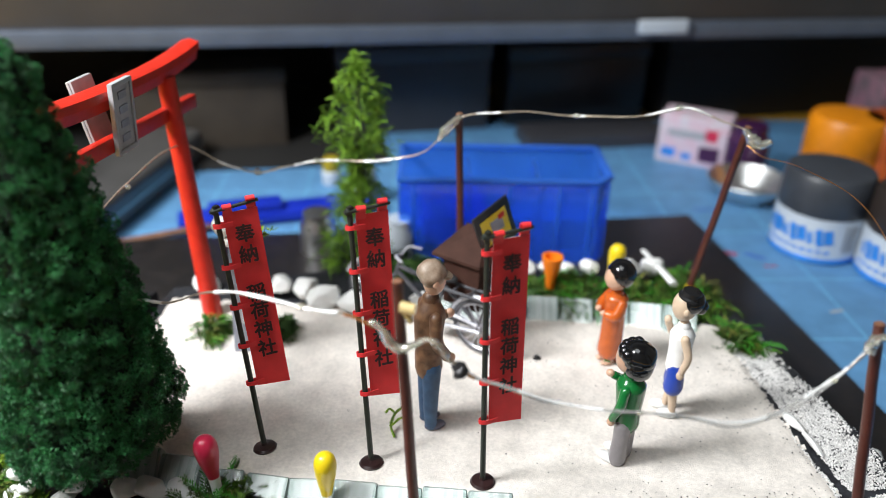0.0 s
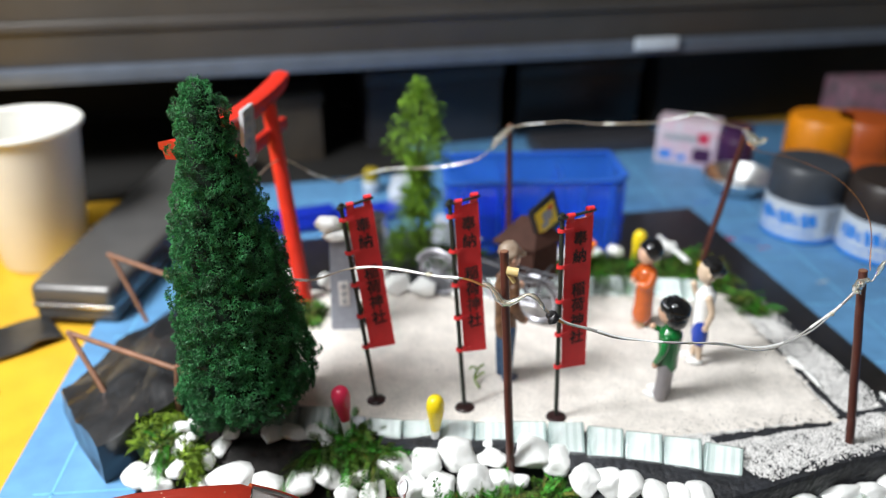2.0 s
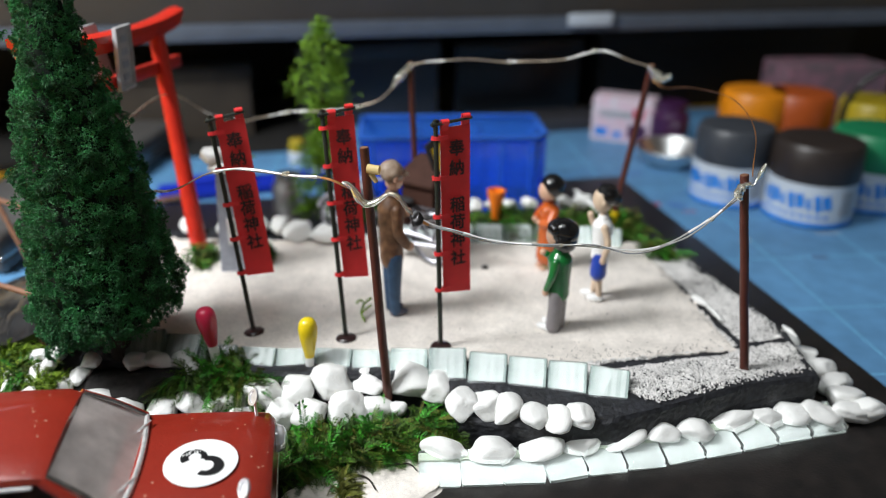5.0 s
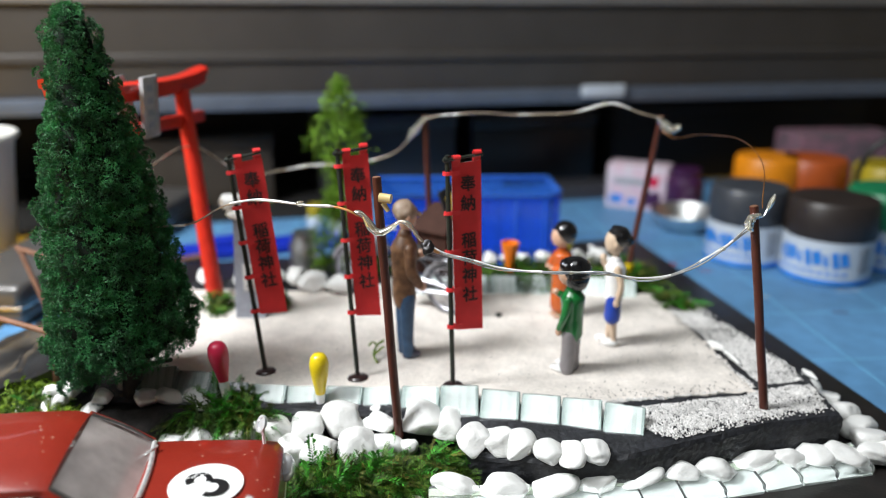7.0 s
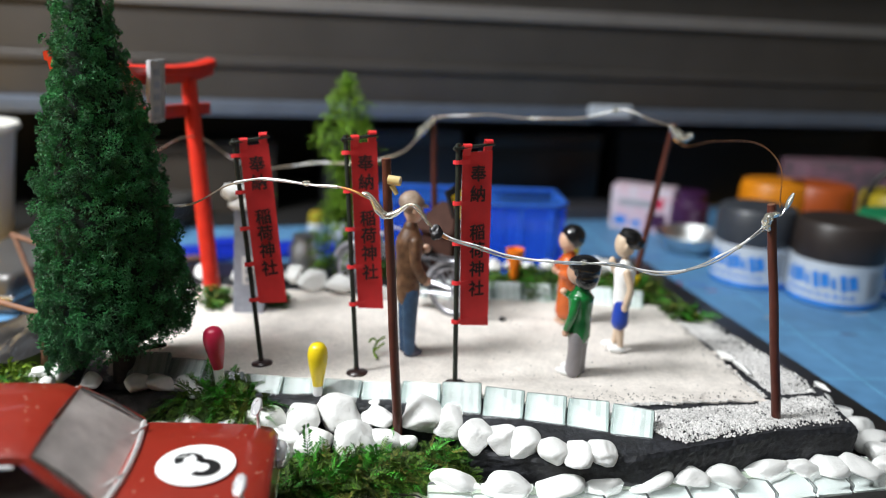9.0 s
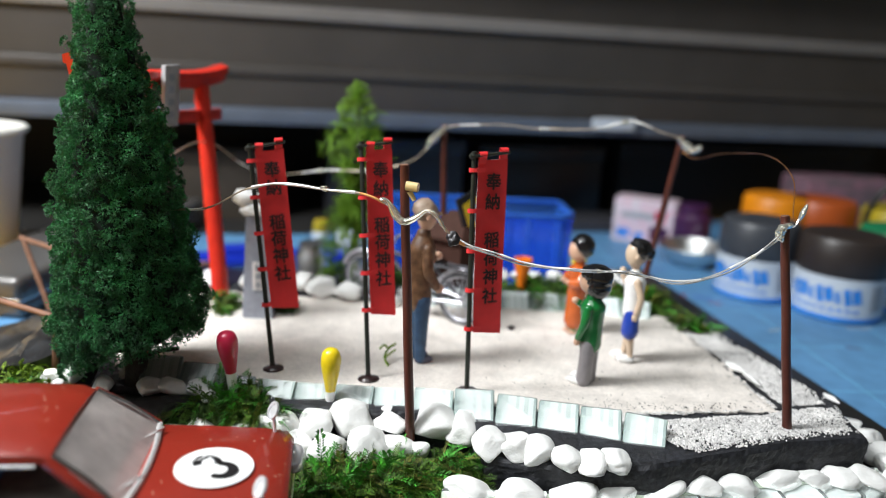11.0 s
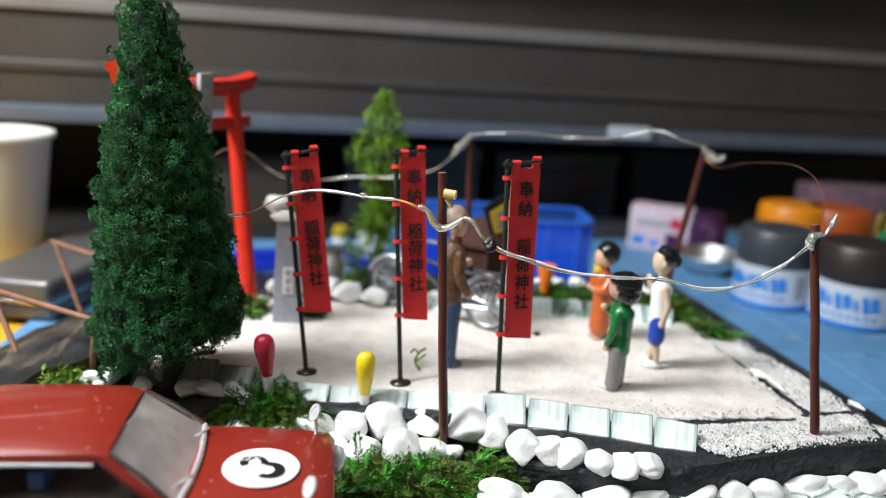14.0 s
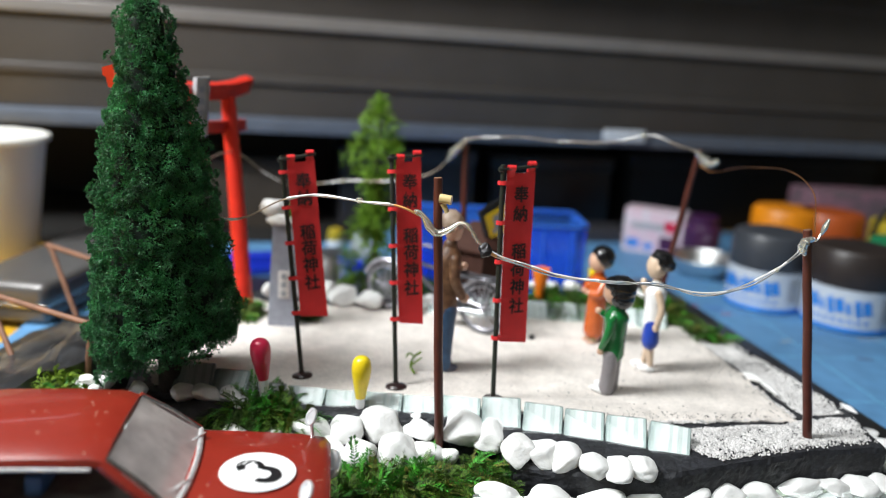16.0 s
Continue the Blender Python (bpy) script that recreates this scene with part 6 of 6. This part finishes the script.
# ---- black tape and stick frames beside the model ----
bm = bmesh.new()
OUT = [(-14.75, 15.0), (-13.6, 13.5), (-12.1, 11.9), (-11.2, 12.6), (-10.2, 13.8), (-9.9, 16.5), (-10.0, 20.5), (-12.6, 21.8), (-14.0, 18.6)]
HI = [0.7, 1.25, 1.3, 1.5, 1.9, 2.0, 1.6, 0.6, 0.7]
lo = [bm.verts.new((x, y, 0.02)) for x, y in OUT]
hi = [bm.verts.new((x * 0.985 - 0.16, y, h)) for (x, y), h in zip(OUT, HI)]
cen = bm.verts.new((-11.9, 16.2, 1.9))
n = len(OUT)
for k in range(n):
    bm.faces.new([lo[k], lo[(k + 1) % n], hi[(k + 1) % n], hi[k]])
    bm.faces.new([hi[k], hi[(k + 1) % n], cen])
bm.faces.new(lo[::-1])
bmesh.ops.subdivide_edges(bm, edges=list(bm.edges), cuts=5, use_grid_fill=True)
for v in bm.verts:
    if v.co.z > 0.1:
        v.co += Vector((0.16 * noise.noise(v.co * 0.9), 0.16 * noise.noise(v.co * 0.9 + Vector((5, 0, 0))), 0.28 * noise.noise(v.co * 1.1 + Vector((0, 7, 0))) + 0.12 * noise.noise(v.co * 2.6)))
single("black_tape_wrap", bm, M["tape"], 0, 0, 0, 0, "crumpled black tape wrapped round the model's side", "black tape")


def frame_sticks(bars, label):
    x, y, z = bars[0][1]
    th = thing("stick_frame", x, y, 0, 0, label, "stick frame", "stick frames")
    for a, b in bars:
        bm = bmesh.new()
        a, b = Vector(a) - Vector((x, y, 0)), Vector(b) - Vector((x, y, 0))
        rod(bm, a, b, 0.085, 0.08, 10)
        part("stick", bm, M["wood"], th)


frame_sticks([((-14.0, 15.1, 2.95), (-12.7, 14.1, 1.3)), ((-14.1, 15.2, 2.9), (-9.7, 13.4, 2.75)), ((-10.4, 13.6, 1.3), (-10.2, 13.6, 2.9))], "bare wooden stick frame on the black tape")
frame_sticks([((-14.6, 19.8, 3.1), (-13.4, 19.0, 0.9)), ((-14.8, 19.95, 3.12), (-10.3, 17.9, 2.8)), ((-10.6, 18.0, 1.3), (-10.5, 18.0, 2.9))], "bare wooden stick frame on the black tape")

# ---- things on the desk ----
cup = thing("plastic_cup", -20.75, 26.1, 0, 0, "ivory plastic cup with a rolled rim on the desk", "cup")
bm = bmesh.new()
lathe(bm, [(0, -0.2), (1.72, -0.2), (1.78, -0.1), (2.45, 5.76), (2.36, 5.7), (1.7, 0.1), (0, 0.1)], 48)
part("wall", bm, M["cup"], cup)
bm = bmesh.new()
lathe(bm, [(2.44, 5.72), (2.6, 5.76), (2.67, 5.88), (2.62, 6.0), (2.5, 6.02), (2.38, 5.92), (2.35, 5.72), (2.44, 5.72)], 48)
part("rim", bm, M["cup"], cup, "rolled rim")

case = thing("spectacle_case", -16.3, 28.1, 0.0, -3, "graphite rounded hard case with a silver rim", "hard case")


def case_shell(z, w, l, h, bevel):
    bm = bmesh.new()
    box(bm, (0, 0, z), (w, l, h), bevel, seg=8)
    # the case narrows to its end
    for v in bm.verts:
        v.co.x *= 1 - 0.24 * max(0.0, (-3.0 - v.co.y) / 5.0) ** 1.5
    return bm


part("lower_shell", case_shell(0.36, 4.1, 15.6, 0.70, 0.3), M["case"], case)
part("upper_shell", case_shell(1.08, 4.2, 15.8, 0.98, 0.46), M["case"], case)
part("rim", case_shell(0.70, 4.16, 15.76, 0.16, 0.06), M["case_rim"], case, "silver rim")

bm = bmesh.new()
prism(bm, [(-1.6, -0.15), (-0.35, -1.6), (0.7, -0.7), (1.65, 0.2), (0.25, 1.6), (-0.8, 0.7)], 0, 0.06)
bmesh.ops.subdivide_edges(bm, edges=list(bm.edges), cuts=2, use_grid_fill=True)
for v in bm.verts:
    v.co.z += 0.8 * abs(noise.noise(v.co * 0.6)) + 0.05
single("black_paper_scrap", bm, M["tape"], -18.5, 19.2, -0.25, 0, "folded black paper scrap on the desk", "paper scrap")
bm = bmesh.new()
tube(bm, spline([(-22.5, 20.5, -0.15), (-20.8, 19.5, -0.1), (-20.0, 17.5, 0.0), (-19.4, 16.2, -0.15), (-17.6, 16.2, -0.18)], 8), 0.07, 8)
single("pink_cable", bm, M["pink_wire"], 0, 0, 0, 0, "loose pink wire curled on the desk", "wire")

# pale grid lines of the cutting mat
for k in range(16):
    bm = bmesh.new()
    box(bm, (-29.5 + 4.0 * k if k < 15 else 30, 0, 0.004), (0.05, 43.5, 0.008))
    part("grid_line", bm, M["mat_line"], mat_ob)
for k in range(11):
    bm = bmesh.new()
    box(bm, (0, -20.5 + 4.0 * k, 0.004), (60, 0.05, 0.008))
    part("grid_line", bm, M["mat_line"], mat_ob)
for k in range(22):
    a = random.Random(k)
    bm = bmesh.new()
    box(bm, (a.uniform(-6, 12), a.uniform(-14, 14), 0.006), (a.uniform(0.2, 1.2), a.uniform(0.05, 0.2), 0.006), rz=a.uniform(-60, 60))
    part("paint_mark", bm, M[("purple", "blue_solid", "tail", "label_grey")[k % 4]], mat_ob, "smeared paint mark")

# blue clear box
bb = thing("plastic_box", 0.85, 27.4, 0.37, 5, "open transparent blue plastic box with dividers, standing on the board", "plastic box")
OUTL = [(-3.8, -1.3), (3.4, -1.3), (3.9, -0.8), (3.9, 2.2), (-3.8, 2.2)]
for (x0, y0), (x1, y1) in zip(OUTL, OUTL[1:] + OUTL[:1]):
    bm = bmesh.new()
    ln = math.hypot(x1 - x0, y1 - y0)
    box(bm, ((x0 + x1) / 2, (y0 + y1) / 2, 1.65), (ln - 0.02, 0.12, 3.3), 0.04, rz=math.degrees(math.atan2(y1 - y0, x1 - x0)))
    part("side", bm, M["blue_plastic"], bb).visible_shadow = False
for (x0, y0), (x1, y1) in zip(OUTL, OUTL[1:] + OUTL[:1]):
    bm = bmesh.new()
    ln = math.hypot(x1 - x0, y1 - y0)
    box(bm, ((x0 + x1) / 2, (y0 + y1) / 2, 3.28), (ln + 0.1, 0.24, 0.2), 0.05, rz=math.degrees(math.atan2(y1 - y0, x1 - x0)))
    part("rim", bm, M["blue_rim"], bb)
for x in (-3.3, -1.6, 0.2, 2.0, 3.2):
    bm = bmesh.new()
    box(bm, (x, -1.36, 1.62), (0.10, 0.06, 3.05), 0.025)
    part("rib", bm, M["blue_rim"], bb)
for x in (-1.2, 1.4):
    bm = bmesh.new()
    box(bm, (x, 0.45, 1.5), (0.1, 3.3, 2.8), 0.03)
    part("divider", bm, M["blue_plastic"], bb).visible_shadow = False
bm = bmesh.new()
box(bm, (0, 0.45, 0.06), (7.5, 3.3, 0.1), 0.03)
part("floor_panel", bm, M["blue_plastic"], bb)
bm = bmesh.new()
box(bm, (-1.6, 0.6, 0.75), (2.4, 1.8, 1.1), 0.2)
part("contents", bm, M["blue_solid"], bb, "blue parts inside")

bm = bmesh.new()
box(bm, (0, 0, 0.35), (8.5, 1.3, 0.5), 0.18)
box(bm, (-1.5, 0, 0.75), (3.0, 1.0, 0.35), 0.12)
single("blue_clamp", bm, M["blue_solid"], -8.3, 29.5, 0.0, 22, "long blue plastic tool lying on the mat", "tool")
yb = thing("glue_bottle", -7.0, 33.5, 0.0, 0, "small pale bottle with a yellow cap on the mat", "bottle")
bm = bmesh.new()
lathe(bm, [(0, 0), (0.42, 0), (0.46, 0.06), (0.46, 0.62), (0.36, 0.74), (0, 0.74)], 24)
part("body", bm, M["jar_glass"], yb)
bm = bmesh.new()
lathe(bm, [(0, 0.70), (0.40, 0.70), (0.43, 0.75), (0.38, 1.22), (0.30, 1.30), (0, 1.32)], 24)
part("cap", bm, M["lid_yellow"], yb, "yellow plastic cap")
bm = bmesh.new()
rod(bm, (-2.6, -1.6, 0.2), (2.4, 1.4, 0.3), 0.16, 0.13, 10)
single("brown_stick", bm, M["wood"], -12.0, 27.2, 0.02, 0, "loose brown stick lying on the mat", "stick")
for k, (x, y, r) in enumerate(((-6.0, 26.2, 0.7), (-2.9, 26.0, 0.6), (-5.2, 31.5, 0.7))):
    bm = bmesh.new()
    lathe(bm, [(0, 0), (r, 0), (r, 1.1), (r * 0.8, 1.3), (r * 0.8, 1.6), (0, 1.65)], 22)
    single("clear_bottle", bm, M["steel"] if k == 0 else M["jar_glass"], x, y, 0.0 if k == 2 else 0.38, 0, "small pale bottle standing behind the model", "bottle", "small bottles")


def jar(x, y, lid, label, r=1.78, z=0.0, turn=0.0, printed=True, clear=False):
    th = thing("paint_jar", x, y, z, turn, label, "paint jar", "paint jars")
    bm = bmesh.new()
    lathe(bm, [(0, 0), (r * 0.93, 0), (r, 0.12), (r, 1.9), (r * 0.9, 2.05), (0, 2.05)], 40)
    part("body", bm, lid if clear else M["jar_glass"], th, "paint-filled jar" if clear else "jar with a white and blue label")
    bm = bmesh.new()
    lathe(bm, [(r * 0.90, 1.93), (r * 1.0, 1.93), (r * 1.015, 2.0), (r * 0.99, 3.30), (r * 0.93, 3.48), (r * 0.80, 3.53), (0, 3.53)], 44)
    part("lid", bm, lid, th)
    bm = bmesh.new()
    lathe(bm, [(r * 1.0, 0.10), (r * 1.008, 0.10), (r * 1.008, 0.30), (r * 1.0, 0.30)], 40)
    part("label_band", bm, M["label_blue"], th, "blue band")
    if printed:
        # brand lettering as plain bars, and the bar code
        bm = bmesh.new()
        for k in range(9):
            a = radians(-150 + 11 * k)
            box(bm, (1.006 * r * math.cos(a), 1.006 * r * math.sin(a), 1.12 + 0.05 * (k % 3)), (0.02, 0.17 + 0.08 * (k * 7 % 3), 0.5 + 0.1 * (k * 5 % 3)), 0, 0, rz=math.degrees(a), rx=12)
        for k in range(10):
            a = radians(-150 + 10 * k)
            box(bm, (1.006 * r * math.cos(a), 1.006 * r * math.sin(a), 0.58), (0.02, 0.20, 0.13), 0, 0, rz=math.degrees(a))
        part("lettering", bm, M["label_blue"], th, "plain blue lettering bars")
        for k in range(8):
            bm = bmesh.new()
            a = radians(-42 + 2.6 * k)
            box(bm, (1.006 * r * math.cos(a), 1.006 * r * math.sin(a), 1.15), (0.02, 0.04, 1.1), 0, 0, rz=math.degrees(a))
            part("code_bar", bm, M["label_grey"], th)


jar(13.75, 29.6, M["lid_grey"], "paint jar with a dark grey lid and blue-white label", 1.72, turn=-35)
jar(16.6, 27.55, M["lid_brown"], "paint jar with a dark brown lid and blue-white label", 1.85, turn=-30)
jar(19.9, 29.2, M["lid_green"], "paint jar with a green lid and white label", 1.85, turn=-30)
jar(17.1, 36.6, M["lid_orange"], "paint jar with an orange lid", 1.8, printed=False, clear=True)
jar(19.3, 36.4, M["lid_red"], "paint jar with a red-orange lid", 1.8, printed=False, clear=True)
jar(22.6, 34.7, M["lid_yellow"], "paint jar with an olive yellow lid", 1.8, printed=False, clear=True)
bm = bmesh.new()
lathe(bm, [(0, 0), (0.9, 0), (1.0, 0.15), (1.0, 1.9), (0.8, 2.1), (0.8, 2.6), (0, 2.65)], 28)
single("purple_bottle", bm, M["purple"], 12.9, 37.3, 0, 0, "small dark purple bottle on the mat", "bottle")
bm = bmesh.new()
lathe(bm, [(0, 0.1), (0.9, 0.1), (1.0, 0), (1.15, 0.05), (1.75, 0.75), (1.85, 0.95), (1.8, 1.0), (1.6, 0.75), (1.05, 0.2), (0, 0.18)], 40)
single("steel_dish", bm, M["steel"], 12.3, 34.4, 0, 0, "small polished steel dish on the mat", "dish")
bm = bmesh.new()
carton = thing("printed_box", 10.75, 39.0, 0, -22, "white and pink printed carton on the mat", "carton")
box(bm, (0, 0, 1.25), (3.4, 1.8, 2.5), 0.06)
part("carton_shell", bm, M["print"], carton)
for x, z, w, h, k in ((-1.1, 0.55, 0.7, 0.5, "label_blue"), (-0.2, 0.45, 0.5, 0.35, "label_blue"), (0.9, 0.7, 1.0, 0.8, "purple"), (-0.3, 1.6, 1.9, 0.35, "label_grey"), (0.9, 1.7, 0.6, 0.6, "pink_red")):
    bm = bmesh.new()
    box(bm, (x, -0.905, z), (w, 0.02, h), 0)
    part("printed_bar", bm, M[k], carton, "plain printed patch")
bm = bmesh.new()
box(bm, (0, 0, 1.9), (6.5, 3.0, 3.8), 0.1)
single("printed_box", bm, M["print_dim"], 23.6, 43.3, 0, 8, "pale pink printed carton behind the jars", "carton")
bm = bmesh.new()
rng2 = [Vector((2.6 * math.cos(a), 0, 2.6 * math.sin(a) + 2.8)) for a in [2 * math.pi * k / 40 for k in range(41)]]
tube(bm, rng2, 0.16, 10)
single("black_hoop", bm, M["black"], 23.2, 33.5, 0, -20, "black round hoop standing behind the jars", "hoop")

# ---- shelf unit behind the mat ----
SH = thing("shelf_unit", 6.76, 40.0, 0.0, 14.5, "brushed grey metal shelf unit with ribbed front over a dark recess", "shelf unit")
bm = bmesh.new()
box(bm, (0, 6.0, 6.18), (110, 12, 0.84), 0.12)
part("shelf_board", bm, M["shelf_edge"], SH, "blue-grey shelf edge")
bm = bmesh.new()
box(bm, (0, 4.4, 12.1), (110, 8.0, 11.0), 0.1)
part("front_panel", bm, M["shelf"], SH)
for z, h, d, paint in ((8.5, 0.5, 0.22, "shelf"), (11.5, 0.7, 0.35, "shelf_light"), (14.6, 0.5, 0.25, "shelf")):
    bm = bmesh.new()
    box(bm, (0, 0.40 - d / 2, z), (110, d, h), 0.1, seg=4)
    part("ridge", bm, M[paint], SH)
# unseen board, added to keep the ceiling lamp's light off the front panel
bm = bmesh.new()
box(bm, (0, -1.4, 16.4), (110, 3.6, 0.6), 0.1)
part("shade_board", bm, M["shelf_edge"], SH, "unseen overhanging board added to shade the front panel")
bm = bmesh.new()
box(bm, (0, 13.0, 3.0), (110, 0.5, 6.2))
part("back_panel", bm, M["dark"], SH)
# dark sheet laid over the yellow desk to stand in for shade under the shelf
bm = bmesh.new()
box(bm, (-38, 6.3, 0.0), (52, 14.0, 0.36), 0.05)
part("desk_shade_sheet", bm, M["dark"], SH, "dark sheet added for the shade on the desk under the shelf")
# a bright glint on the shelf edge, put in as a pale patch
bm = bmesh.new()
box(bm, (1.8, -0.2, 6.45), (2.6, 0.3, 0.7), 0.1)
part("glint_patch", bm, M["jar_glass"], SH, "pale patch for a bright glint on the shelf edge")
# the last, long box is unseen, added only to darken the recess behind the jars
for x, y, w, d, h, mm, nm, lab in ((-4.5, 43.0, 8.5, 4, 5.0, "dark_box", "grey_box", "dark grey plastic box in the recess"), (-14.5, 38.5, 8.0, 4, 4.4, "brown_box", "brown_box", "brown cardboard box in the recess"), (4.5, 46.0, 8.5, 4, 4.8, "black", "grey_box", "black plastic box in the recess"), (19.0, 51.0, 20, 5, 5.2, "dark", "black_box", "long black box added to keep the recess behind dark")):
    crate = thing(nm, x, y, -0.25, 18, lab, "box")
    bm = bmesh.new()
    box(bm, (0, 0, h * 0.41), (w - 0.2, d - 0.2, h * 0.82), 0.12)
    part("body", bm, M[mm], crate)
    bm = bmesh.new()
    box(bm, (0, 0, h * 0.91), (w, d, h * 0.18), 0.12)
    part("lid", bm, M[mm], crate)
bm = bmesh.new()
box(bm, (0, 0, 0.5), (8.0, 2.6, 1.0), 0.12)
single("grey_tray", bm, M["dark_box"], 5.8, 41.2, -0.25, 16, "dark grey tray with pale edge", "tray")
